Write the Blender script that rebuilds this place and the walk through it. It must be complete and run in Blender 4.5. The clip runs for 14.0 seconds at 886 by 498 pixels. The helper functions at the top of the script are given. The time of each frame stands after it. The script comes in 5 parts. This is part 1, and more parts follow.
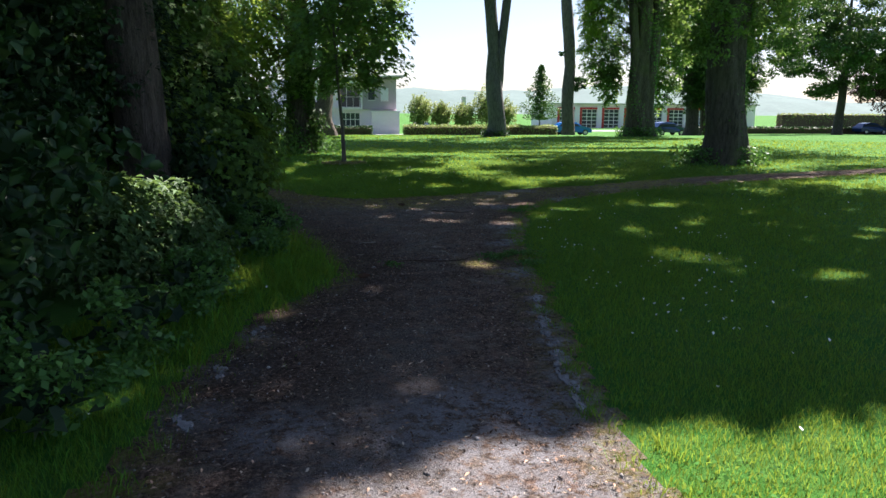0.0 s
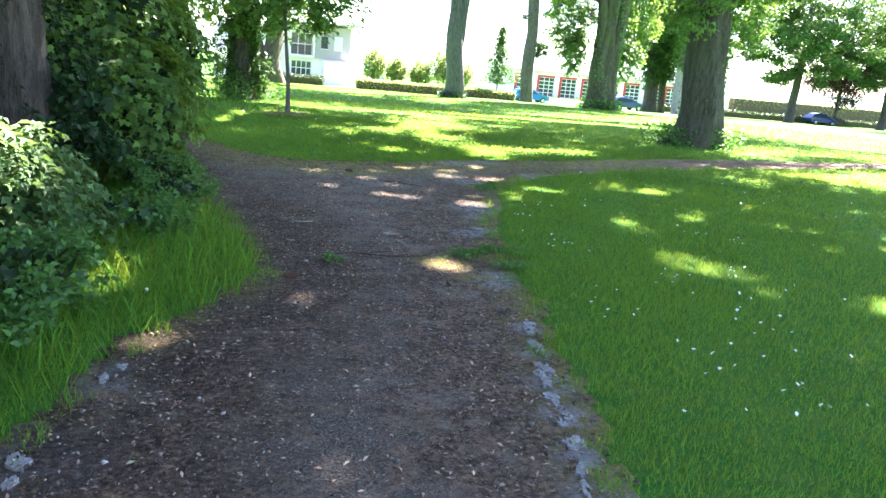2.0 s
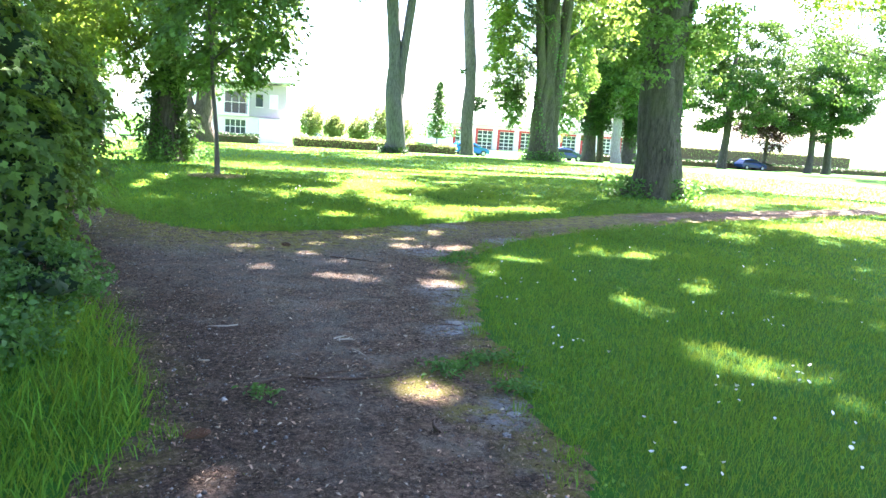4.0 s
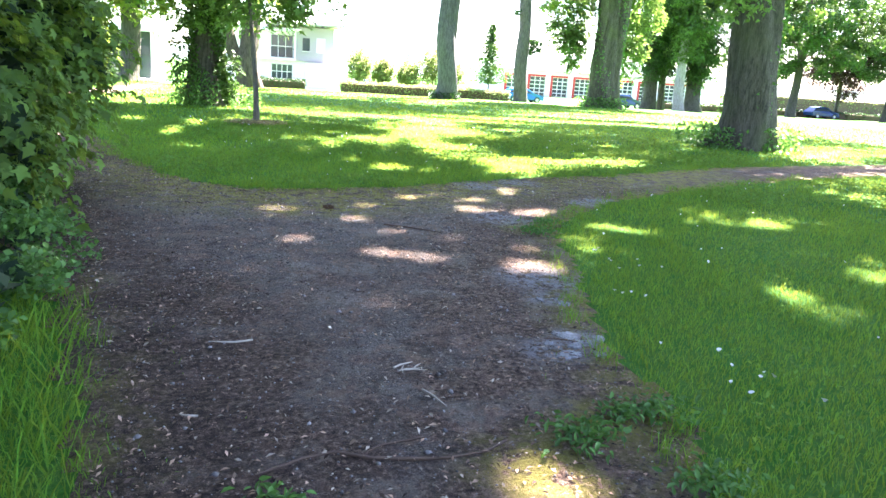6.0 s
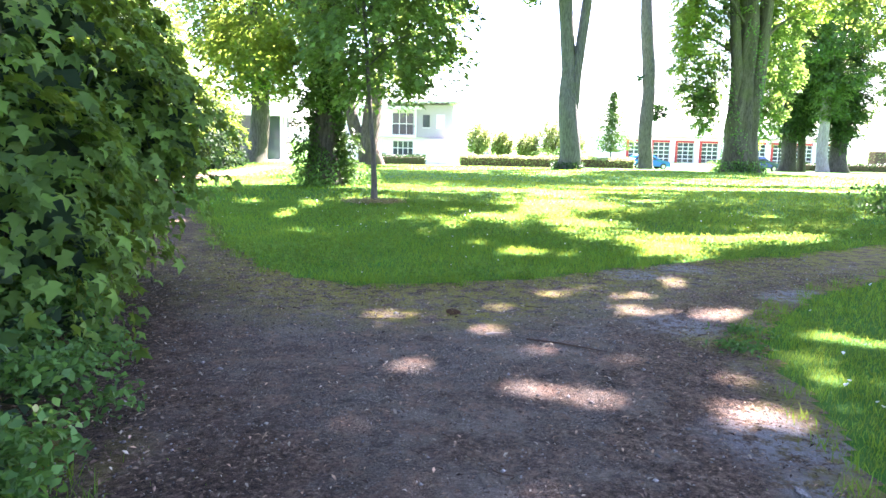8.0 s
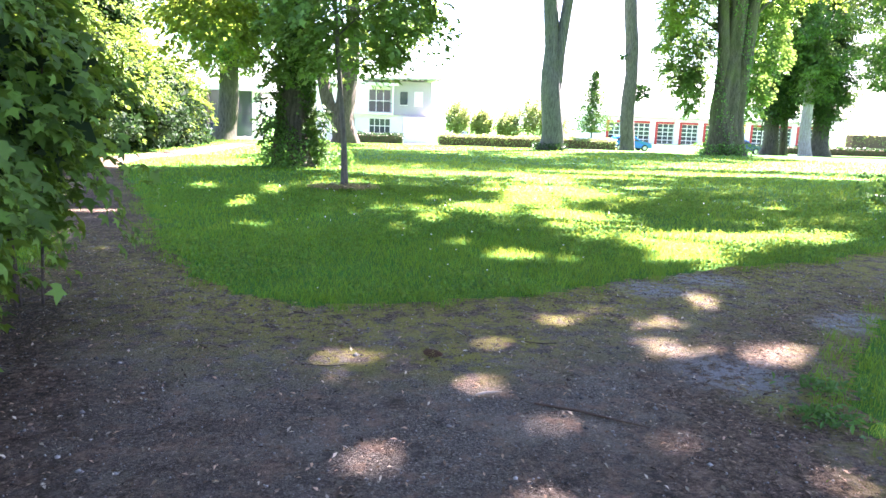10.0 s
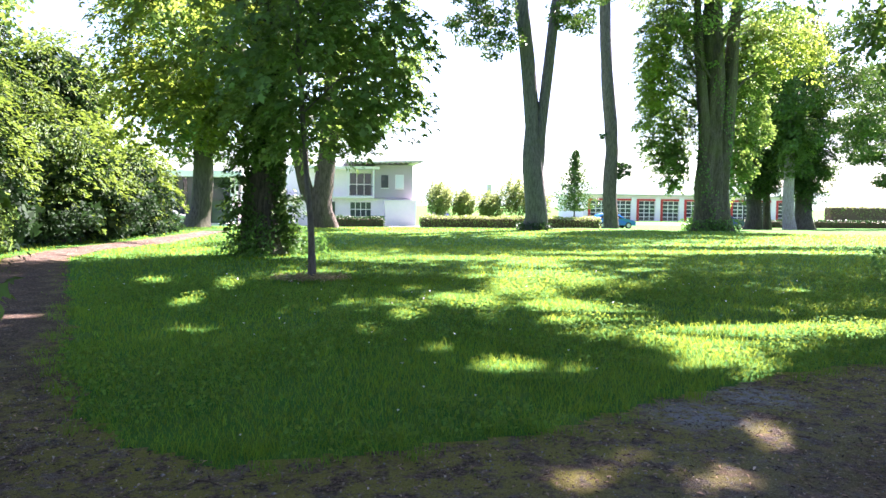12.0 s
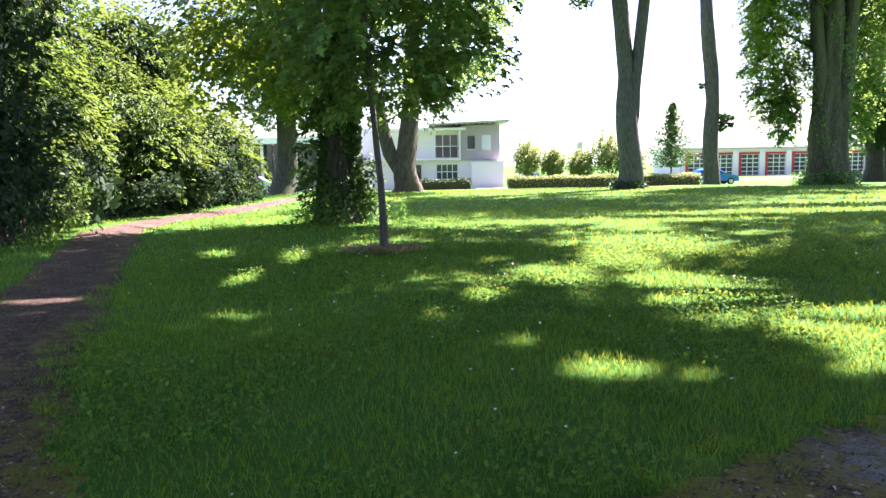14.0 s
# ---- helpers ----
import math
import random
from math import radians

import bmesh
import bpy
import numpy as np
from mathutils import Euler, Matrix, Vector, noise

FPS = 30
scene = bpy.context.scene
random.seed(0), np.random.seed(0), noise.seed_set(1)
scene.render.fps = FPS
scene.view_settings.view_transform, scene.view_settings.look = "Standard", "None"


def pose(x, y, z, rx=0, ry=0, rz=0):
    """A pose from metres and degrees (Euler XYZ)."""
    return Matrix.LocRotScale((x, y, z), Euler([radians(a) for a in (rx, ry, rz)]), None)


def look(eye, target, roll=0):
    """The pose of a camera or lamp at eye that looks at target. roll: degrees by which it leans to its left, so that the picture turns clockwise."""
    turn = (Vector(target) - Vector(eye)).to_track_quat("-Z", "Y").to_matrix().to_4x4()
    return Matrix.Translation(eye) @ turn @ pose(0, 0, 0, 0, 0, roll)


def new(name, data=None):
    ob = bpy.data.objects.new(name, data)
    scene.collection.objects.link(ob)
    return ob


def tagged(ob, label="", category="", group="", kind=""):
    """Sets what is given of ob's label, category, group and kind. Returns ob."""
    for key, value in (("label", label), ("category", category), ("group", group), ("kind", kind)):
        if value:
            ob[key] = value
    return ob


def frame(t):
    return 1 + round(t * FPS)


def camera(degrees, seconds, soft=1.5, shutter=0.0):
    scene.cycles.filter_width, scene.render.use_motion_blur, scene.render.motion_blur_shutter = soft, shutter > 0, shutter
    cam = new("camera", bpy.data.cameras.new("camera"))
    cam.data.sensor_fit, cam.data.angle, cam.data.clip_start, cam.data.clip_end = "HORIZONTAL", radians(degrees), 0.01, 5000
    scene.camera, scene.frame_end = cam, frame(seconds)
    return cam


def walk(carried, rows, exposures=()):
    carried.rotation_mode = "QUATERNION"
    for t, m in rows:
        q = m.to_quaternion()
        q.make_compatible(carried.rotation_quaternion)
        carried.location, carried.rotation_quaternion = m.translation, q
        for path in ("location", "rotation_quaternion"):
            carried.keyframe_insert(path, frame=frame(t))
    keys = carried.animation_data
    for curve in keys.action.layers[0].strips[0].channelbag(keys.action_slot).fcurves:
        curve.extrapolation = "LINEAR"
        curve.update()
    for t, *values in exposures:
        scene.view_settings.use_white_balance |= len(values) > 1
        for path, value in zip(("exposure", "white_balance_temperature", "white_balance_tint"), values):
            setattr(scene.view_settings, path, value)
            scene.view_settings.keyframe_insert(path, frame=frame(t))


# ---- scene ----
cam = camera(62.5, 14.0, shutter=0.0)
PATH = [
    (0, (-2.202, -3.38, 1.791), (-1.839, -1.448, 1.419), 0.4),
    (0.5, (-2.086, -2.874, 1.737), (-1.768, -0.928, 1.4), 3.2),
    (1, (-2.033, -2.336, 1.713), (-1.488, -0.459, 1.292), 3.7),
    (1.5, (-1.986, -1.821, 1.789), (-1.46, 0.052, 1.33), 4.3),
    (2, (-1.938, -1.317, 1.701), (-1.427, 0.558, 1.23), 5.1),
    (2.5, (-1.859, -0.832, 1.708), (-1.171, 1.023, 1.413), 3.8),
    (5, (-1.521, 1.547, 1.553), (-0.966, 3.427, 1.153), 3.4),
    (5.5, (-1.423, 2.061, 1.497), (-1.06, 3.968, 1.019), 3.1),
    (6, (-1.364, 2.581, 1.486), (-0.825, 4.45, 1.023), 3.8),
    (6.5, (-1.3, 3.044, 1.463), (-1.051, 4.988, 1.065), 1.9),
    (7, (-1.205, 3.55, 1.431), (-0.782, 5.477, 1.103), 2.2),
    (7.5, (-1.163, 4.02, 1.439), (-0.845, 5.963, 1.088), 2.5),
    (8, (-1.201, 4.346, 1.445), (-0.982, 6.313, 1.156), 1.3),
    (10.5, (-0.974, 6.367, 1.49), (-0.631, 8.302, 1.12), 2.7),
    (11, (-0.916, 6.825, 1.485), (-0.376, 8.711, 1.094), 0.9),
    (11.5, (-0.825, 7.189, 1.496), (-0.449, 9.15, 1.385), 0.9),
    (12, (-0.716, 7.507, 1.474), (-0.394, 9.477, 1.349), 0.7),
    (12.5, (-0.675, 7.867, 1.488), (-0.304, 9.828, 1.365), -0.6),
    (13, (-0.575, 8.216, 1.462), (-0.291, 10.191, 1.316), 1.9),
    (13.5, (-0.484, 8.557, 1.453), (-0.318, 10.54, 1.255), 0.7),
    (14, (-0.404, 8.92, 1.458), (-0.328, 10.905, 1.229), -1.0),
]
EXPOSURES = [(0.0, 1.75, 5850, 22), (0.4, 2.55, 5750, 14), (1.0, 3.71, 5850, 18), (1.5, 4.06, 6000, 20), (2.5, 4.2, 6000, 20), (5.0, 4.44, 6000, 25), (6.5, 4.52, 6050, 30), (8.0, 4.45, 6000, 36), (10.5, 4.13, 6000, 35),
             (11.0, 3.82, 5900, 35), (11.5, 3.58, 5900, 34), (12.0, 3.18, 5950, 34), (14.0, 2.98, 6000, 38)]
walk(cam, [(t, look(eye, target, roll)) for t, eye, target, roll in PATH], EXPOSURES)

# ---- light: high sun off to one side, clear summer sky ----
SUN = Vector((0.44, 0.44, 0.78)).normalized()
world = bpy.data.worlds.new("world")
scene.world = world
world.use_nodes = True
wn = world.node_tree
wn.nodes.clear()
sky = wn.nodes.new("ShaderNodeTexSky")
sky.sky_type = "NISHITA"
sky.sun_disc = False
sky.sun_elevation = math.asin(SUN.z)
sky.sun_rotation = math.atan2(SUN.x, SUN.y)
sky.dust_density = 1.0
bg = wn.nodes.new("ShaderNodeBackground")
bg.inputs["Strength"].default_value = 0.05
wo = wn.nodes.new("ShaderNodeOutputWorld")
wn.links.new(sky.outputs[0], bg.inputs[0])
wn.links.new(bg.outputs[0], wo.inputs[0])
sun_data = bpy.data.lights.new("sun", "SUN")
sun_data.energy = 5.0
sun_data.angle = radians(0.75)
sun_data.color = (1.0, 0.91, 0.76)
sun_ob = new("sun", sun_data)
sun_ob.matrix_world = look((60, 60, 80), (60 - SUN.x * 10, 60 - SUN.y * 10, 80 - SUN.z * 10))
# ---- helpers ----
rng = np.random.default_rng(7)


def thing(name, x, y, z, label, category, group="", kind=""):
    ob = new(name)
    ob.empty_display_size = 0.2
    ob.location = (x, y, z)
    return tagged(ob, label, category, group, kind)


def np_mesh(name, verts, faces, material, smooth=False):
    """A mesh from arrays of vertices and of faces with equal corner counts."""
    verts, faces = np.asarray(verts, np.float32), np.asarray(faces, np.int32)
    me = bpy.data.meshes.new(name)
    k = faces.shape[1]
    me.vertices.add(len(verts))
    me.vertices.foreach_set("co", verts.ravel())
    me.loops.add(faces.size)
    me.loops.foreach_set("vertex_index", faces.ravel())
    me.polygons.add(len(faces))
    me.polygons.foreach_set("loop_start", np.arange(0, faces.size, k, dtype=np.int32))
    if smooth:
        me.polygons.foreach_set("use_smooth", np.ones(len(faces), bool))
    me.update(calc_edges=True)
    me.validate()
    me.materials.append(material)
    return me


def child(name, me, parent, label=""):
    ob = new(name, me)
    if parent:
        ob.parent = parent
    return tagged(ob, label)


def part(name, bm, material, parent, label="", smooth=False):
    me = bpy.data.meshes.new(name)
    bm.normal_update()
    bm.to_mesh(me)
    bm.free()
    me.materials.append(material)
    if smooth:
        me.polygons.foreach_set("use_smooth", np.ones(len(me.polygons), bool))
    return child(name, me, parent, label)


def box_into(bm, x0, x1, y0, y1, z0, z1, bevel=0.0):
    r = bmesh.ops.create_cube(bm, size=1.0, matrix=Matrix.Translation(((x0 + x1) / 2, (y0 + y1) / 2, (z0 + z1) / 2)) @ Matrix.Diagonal((x1 - x0, y1 - y0, z1 - z0, 1)))
    if bevel:
        edges = list({e for v in r["verts"] for e in v.link_edges})
        bmesh.ops.bevel(bm, geom=edges, offset=bevel, segments=1, affect="EDGES", clamp_overlap=True)


def box(name, dims, material, parent, label="", bevel=0.0):
    bm = bmesh.new()
    box_into(bm, *dims, bevel)
    return part(name, bm, material, parent, label)


def ground_z(x, y):
    u = np.clip((np.asarray(y, float) - 46) / 36, 0, 1)
    return -0.85 * u * u * (3 - 2 * u)


# ---- materials ----
def mat(name):
    m = bpy.data.materials.new(name)
    m.use_nodes = True
    return m, m.node_tree, m.node_tree.nodes["Principled BSDF"]


def node(t, kind, **kw):
    n = t.nodes.new(kind)
    for k, v in kw.items():
        n.inputs[k].default_value = v
    return n


def ramp(t, fac, stops):
    r = t.nodes.new("ShaderNodeValToRGB")
    el = r.color_ramp.elements
    while len(el) < len(stops):
        el.new(0.5)
    for e, (p, c) in zip(el, stops):
        e.position, e.color = p, (*c, 1)
    t.links.new(fac, r.inputs[0])
    return r.outputs[0]


def mix(t, fac, a, b, blend="MIX"):
    m = t.nodes.new("ShaderNodeMix")
    m.data_type, m.blend_type = "RGBA", blend
    for sock, v in ((m.inputs["Factor"], fac), (m.inputs["A"], a), (m.inputs["B"], b)):
        if isinstance(v, (int, float)):
            sock.default_value = v
        elif isinstance(v, tuple):
            sock.default_value = (*v, 1)
        else:
            t.links.new(v, sock)
    return m.outputs["Result"]


def coords(t, scale=(1, 1, 1), source="Object"):
    c = t.nodes.new("ShaderNodeTexCoord")
    m = t.nodes.new("ShaderNodeMapping")
    m.inputs["Scale"].default_value = scale
    t.links.new(c.outputs[source], m.inputs[0])
    return m.outputs[0]


def noise_tex(t, vec, scale, detail=4.0, rough=0.55):
    n = node(t, "ShaderNodeTexNoise", Scale=scale, Detail=detail, Roughness=rough)
    t.links.new(vec, n.inputs["Vector"])
    return n.outputs["Fac"]


def bump(t, b, height, strength=0.4, distance=0.02):
    n = node(t, "ShaderNodeBump", Strength=strength, Distance=distance)
    t.links.new(height, n.inputs["Height"])
    t.links.new(n.outputs[0], b.inputs["Normal"])


def leaf_material(name, dark, light, through_light, amount=0.45, rough=0.5, vivid=1.5):
    m, t, b = mat(name)
    geo = t.nodes.new("ShaderNodeNewGeometry")
    col = ramp(t, geo.outputs["Random Per Island"], [(0.0, dark), (0.75, light), (1.0, tuple(min(1, c * vivid) for c in light))])
    t.links.new(col, b.inputs["Base Color"])
    b.inputs["Roughness"].default_value = rough
    b.inputs["Specular IOR Level"].default_value = 0.35
    tr = t.nodes.new("ShaderNodeBsdfTranslucent")
    t.links.new(mix(t, 0.6, col, through_light), tr.inputs[0])
    ms = t.nodes.new("ShaderNodeMixShader")
    ms.inputs[0].default_value = amount
    t.links.new(b.outputs[0], ms.inputs[1])
    t.links.new(tr.outputs[0], ms.inputs[2])
    t.links.new(ms.outputs[0], t.nodes["Material Output"].inputs[0])
    return m


LEAF_LIME = leaf_material("lime_leaf", (0.045, 0.11, 0.032), (0.12, 0.23, 0.058), (0.33, 0.46, 0.075), 0.46, vivid=1.6)
# Darker, less translucent lime leaf: shade of the crowns put into the colour.
LEAF_DIM = leaf_material("dim_leaf", (0.035, 0.085, 0.018), (0.07, 0.15, 0.03), (0.09, 0.15, 0.02), 0.3)
# Lighter, yellower lime leaf: sunlight on the outer sprays put into the colour.
LEAF_LIT = leaf_material("lit_lime_leaf", (0.09, 0.17, 0.025), (0.18, 0.29, 0.04), (0.40, 0.48, 0.06), 0.55)
# Yew and ivy dark, lowered further to carry the wood's deep shade.
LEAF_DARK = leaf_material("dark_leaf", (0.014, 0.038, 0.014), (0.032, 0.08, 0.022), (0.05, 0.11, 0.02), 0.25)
LEAF_BUSH = leaf_material("bush_leaf", (0.04, 0.11, 0.03), (0.095, 0.22, 0.05), (0.20, 0.40, 0.05), 0.38)
LEAF_SHRUB = leaf_material("shrub_leaf", (0.035, 0.08, 0.016), (0.085, 0.17, 0.03), (0.27, 0.37, 0.04), 0.36, 0.6, 1.5)
LEAF_MAPLE = leaf_material("maple_leaf", (0.03, 0.08, 0.016), (0.11, 0.215, 0.036), (0.30, 0.42, 0.04), 0.42, 0.62, 1.6)
LEAF_PALE = leaf_material("pale_leaf", (0.04, 0.095, 0.025), (0.095, 0.175, 0.055), (0.24, 0.36, 0.08), 0.35, 0.6, 1.7)
LEAF_CLOVER = leaf_material("clover_leaf", (0.025, 0.11, 0.016), (0.06, 0.21, 0.03), (0.42, 0.5, 0.06), 0.42, 0.85, 1.3)
LEAF_HEDGE = leaf_material("hedge_leaf", (0.12, 0.17, 0.05), (0.26, 0.32, 0.11), (0.4, 0.46, 0.14), 0.4)
LEAF_RED = leaf_material("copper_leaf", (0.025, 0.012, 0.012), (0.05, 0.026, 0.02), (0.06, 0.025, 0.02), 0.15)
# Conifer needles; also the dark leaves that carry the shade inside shrubs.
LEAF_NEEDLE_SHADE = leaf_material("needle_shade_leaf", (0.012, 0.03, 0.016), (0.03, 0.06, 0.025), (0.05, 0.12, 0.03), 0.2, 0.9)
BLADE = leaf_material("grass_blade", (0.024, 0.122, 0.012), (0.074, 0.252, 0.022), (0.50, 0.53, 0.055), 0.42, 0.75, 1.5)
BLADE.node_tree.nodes["Principled BSDF"].inputs["Specular IOR Level"].default_value = 0.2


def bark_material(name, dark, light, moss, mossy):
    m, t, b = mat(name)
    v = coords(t, (3.2, 3.2, 0.55))
    n = noise_tex(t, v, 4.0, 6, 0.65)
    fine = noise_tex(t, coords(t, (9, 9, 2.2)), 5.0, 5, 0.7)
    big = noise_tex(t, coords(t), 0.7, 3)
    col = ramp(t, n, [(0.38, dark), (0.58, light)])
    col = mix(t, 0.5, col, ramp(t, fine, [(0.3, tuple(c * 0.6 for c in dark)), (0.7, light)]))
    col = mix(t, ramp(t, big, [(0.62 - mossy, (0, 0, 0)), (0.72 - mossy * 0.6, (1, 1, 1))]), col, mix(t, 0.45, col, moss))
    t.links.new(col, b.inputs["Base Color"])
    b.inputs["Roughness"].default_value = 0.9
    bump(t, b, mix(t, 0.5, n, fine), 1.0, 0.14)
    return m


BARK = bark_material("lime_bark", (0.014, 0.012, 0.009), (0.145, 0.128, 0.10), (0.08, 0.10, 0.03), 0.16)
BARK_GREY = bark_material("grey_bark", (0.035, 0.034, 0.036), (0.19, 0.18, 0.18), (0.10, 0.12, 0.06), 0.06)
BARK_BROWN = bark_material("brown_bark", (0.025, 0.018, 0.014), (0.17, 0.13, 0.105), (0.12, 0.12, 0.05), 0.02)
BARK_FLAKY = bark_material("flaking_bark", (0.018, 0.014, 0.012), (0.165, 0.145, 0.13), (0.12, 0.12, 0.06), 0.0)
BARK_YOUNG = bark_material("young_bark", (0.06, 0.053, 0.046), (0.19, 0.17, 0.15), (0.12, 0.14, 0.06), 0.0)
BARK_PALE = bark_material("pale_bark", (0.22, 0.20, 0.17), (0.55, 0.52, 0.47), (0.16, 0.18, 0.08), 0.02)


def grass_ground():
    m, t, b = mat("turf")
    v = coords(t)
    small = noise_tex(t, v, 38, 6, 0.7)
    mid = noise_tex(t, v, 2.6, 4)
    big = noise_tex(t, v, 0.16, 3)
    col = ramp(t, small, [(0.3, (0.018, 0.074, 0.011)), (0.55, (0.042, 0.17, 0.019)), (0.8, (0.085, 0.235, 0.028))])
    col = mix(t, ramp(t, mid, [(0.4, (0, 0, 0)), (0.7, (0.6, 0.6, 0.6))]), col, (0.10, 0.17, 0.03))
    col = mix(t, ramp(t, big, [(0.4, (0, 0, 0)), (0.65, (0.5, 0.5, 0.5))]), col, (0.07, 0.18, 0.02))
    t.links.new(col, b.inputs["Base Color"])
    b.inputs["Roughness"].default_value = 0.95
    b.inputs["Specular IOR Level"].default_value = 0.15
    bump(t, b, small, 0.8, 0.05)
    return m


def gravel():
    m, t, b = mat("trodden_gravel")
    v = coords(t)
    at = t.nodes.new("ShaderNodeAttribute")
    at.attribute_name = "edge"
    at2 = t.nodes.new("ShaderNodeAttribute")
    at2.attribute_name = "moss"
    grain = noise_tex(t, v, 75, 6, 0.85)
    speck = noise_tex(t, v, 30, 6, 0.85)
    patch = noise_tex(t, v, 3.2, 5, 0.65)
    big = noise_tex(t, v, 0.9, 3)
    grit = ramp(t, grain, [(0.37, (0.020, 0.017, 0.015)), (0.48, (0.113, 0.094, 0.078)), (0.57, (0.245, 0.208, 0.17)), (0.66, (0.58, 0.53, 0.47))])
    soil = ramp(t, speck, [(0.38, (0.016, 0.009, 0.006)), (0.48, (0.095, 0.06, 0.041)), (0.57, (0.21, 0.143, 0.096)), (0.66, (0.50, 0.37, 0.28))])
    w = t.nodes.new("ShaderNodeMath")
    w.operation = "MULTIPLY_ADD"
    t.links.new(patch, w.inputs[0])
    w.inputs[1].default_value = 1.5
    t.links.new(at.outputs["Fac"], w.inputs[2])
    col = mix(t, ramp(t, w.outputs[0], [(0.55, (0, 0, 0)), (0.95, (1, 1, 1))]), grit, soil)
    col = mix(t, ramp(t, big, [(0.45, (0, 0, 0)), (0.6, (0.5, 0.5, 0.5))]), col, soil)
    dust = noise_tex(t, v, 1.7, 6, 0.72)
    col = mix(t, ramp(t, dust, [(0.52, (0, 0, 0)), (0.64, (0.6, 0.6, 0.6))]), col, ramp(t, grain, [(0.3, (0.14, 0.115, 0.092)), (0.7, (0.43, 0.375, 0.31))]))
    blot = noise_tex(t, v, 5.0, 5, 0.7)
    col = mix(t, ramp(t, blot, [(0.52, (0, 0, 0)), (0.62, (0.7, 0.7, 0.7))]), col, ramp(t, speck, [(0.35, (0.10, 0.058, 0.040)), (0.62, (0.36, 0.235, 0.165))]))
    col = mix(t, ramp(t, blot, [(0.34, (0.6, 0.6, 0.6)), (0.43, (0, 0, 0))]), col, ramp(t, speck, [(0.35, (0.010, 0.009, 0.008)), (0.65, (0.050, 0.044, 0.042))]))
    w2 = t.nodes.new("ShaderNodeMath")
    w2.operation = "MULTIPLY"
    t.links.new(at2.outputs["Fac"], w2.inputs[0])
    t.links.new(ramp(t, noise_tex(t, v, 5.5, 6, 0.7), [(0.43, (0, 0, 0)), (0.53, (0.95, 0.95, 0.95))]), w2.inputs[1])
    moss = ramp(t, grain, [(0.3, (0.13, 0.12, 0.022)), (0.7, (0.40, 0.36, 0.075))])
    col = mix(t, w2.outputs[0], col, moss)
    at3 = t.nodes.new("ShaderNodeAttribute")
    at3.attribute_name = "pale"
    w3 = t.nodes.new("ShaderNodeMath")
    w3.operation = "MULTIPLY"
    t.links.new(at3.outputs["Fac"], w3.inputs[0])
    t.links.new(ramp(t, noise_tex(t, v, 9, 6, 0.75), [(0.42, (0, 0, 0)), (0.54, (1, 1, 1))]), w3.inputs[1])
    col = mix(t, w3.outputs[0], col, ramp(t, grain, [(0.3, (0.15, 0.145, 0.15)), (0.7, (0.46, 0.45, 0.45))]))
    at4 = t.nodes.new("ShaderNodeAttribute")
    at4.attribute_name = "humus"
    w4 = t.nodes.new("ShaderNodeMath")
    w4.operation = "MULTIPLY"
    t.links.new(at4.outputs["Fac"], w4.inputs[0])
    t.links.new(ramp(t, noise_tex(t, v, 2.4, 6, 0.72), [(0.36, (0.25, 0.25, 0.25)), (0.56, (0.92, 0.92, 0.92))]), w4.inputs[1])
    col = mix(t, w4.outputs[0], col, ramp(t, speck, [(0.36, (0.014, 0.009, 0.007)), (0.5, (0.06, 0.038, 0.028)), (0.64, (0.21, 0.145, 0.105))]))
    t.links.new(col, b.inputs["Base Color"])
    b.inputs["Roughness"].default_value = 0.9
    b.inputs["Specular IOR Level"].default_value = 0.25
    bump(t, b, mix(t, 0.5, grain, speck), 1.0, 0.05)
    return m


def plain(name, col, rough=0.6, metal=0.0, var=0.12, scale=3.0, bumpy=0.0, spec=0.4):
    m, t, b = mat(name)
    v = coords(t)
    n = mix(t, 0.5, noise_tex(t, v, scale, 5, 0.6), noise_tex(t, v, scale * 9, 4, 0.6))
    c = ramp(t, n, [(0.3, tuple(x * (1 - var) for x in col)), (0.7, tuple(min(1, x * (1 + var)) for x in col))])
    t.links.new(c, b.inputs["Base Color"])
    b.inputs["Roughness"].default_value, b.inputs["Metallic"].default_value = rough, metal
    b.inputs["Specular IOR Level"].default_value = spec
    if bumpy:
        bump(t, b, n, bumpy, 0.01)
    return m


TURF, GRAVEL = grass_ground(), gravel()
PLASTER = plain("white_plaster", (0.88, 0.79, 0.845), 0.85, var=0.05, bumpy=0.1)
PLASTER_GREY = plain("grey_plaster", (0.40, 0.345, 0.385), 0.85, var=0.06, bumpy=0.1)
PAINT_WHITE = plain("white_paint", (0.84, 0.785, 0.81), 0.5, var=0.03)
PAINT_RED = plain("red_paint", (0.50, 0.035, 0.04), 0.45, var=0.1)
ROOF = plain("roof_sheet", (0.48, 0.44, 0.42), 0.6, var=0.1)
DARK_METAL = plain("dark_metal", (0.04, 0.04, 0.045), 0.45, 0.6, 0.2)
CAR_BLUE = plain("blue_car_paint", (0.015, 0.16, 0.50), 0.2, 0.1, 0.03, spec=0.6)
CAR_DARK = plain("dark_blue_car_paint", (0.02, 0.05, 0.14), 0.22, 0.2, 0.05, spec=0.6)
CAR_SILVER = plain("silver_car_paint", (0.5, 0.51, 0.53), 0.28, 0.5, 0.04)
TYRE = plain("tyre_rubber", (0.02, 0.02, 0.02), 0.85)
CURTAIN = plain("pale_blind", (0.62, 0.64, 0.68), 0.8, var=0.05)
SLAB = plain("worn_pale_stone", (0.25, 0.245, 0.245), 0.9, var=0.6, scale=14, bumpy=0.9)
PEBBLE = leaf_material("pebble", (0.06, 0.055, 0.05), (0.27, 0.25, 0.23), (0.1, 0.1, 0.1), 0.0, 0.8)
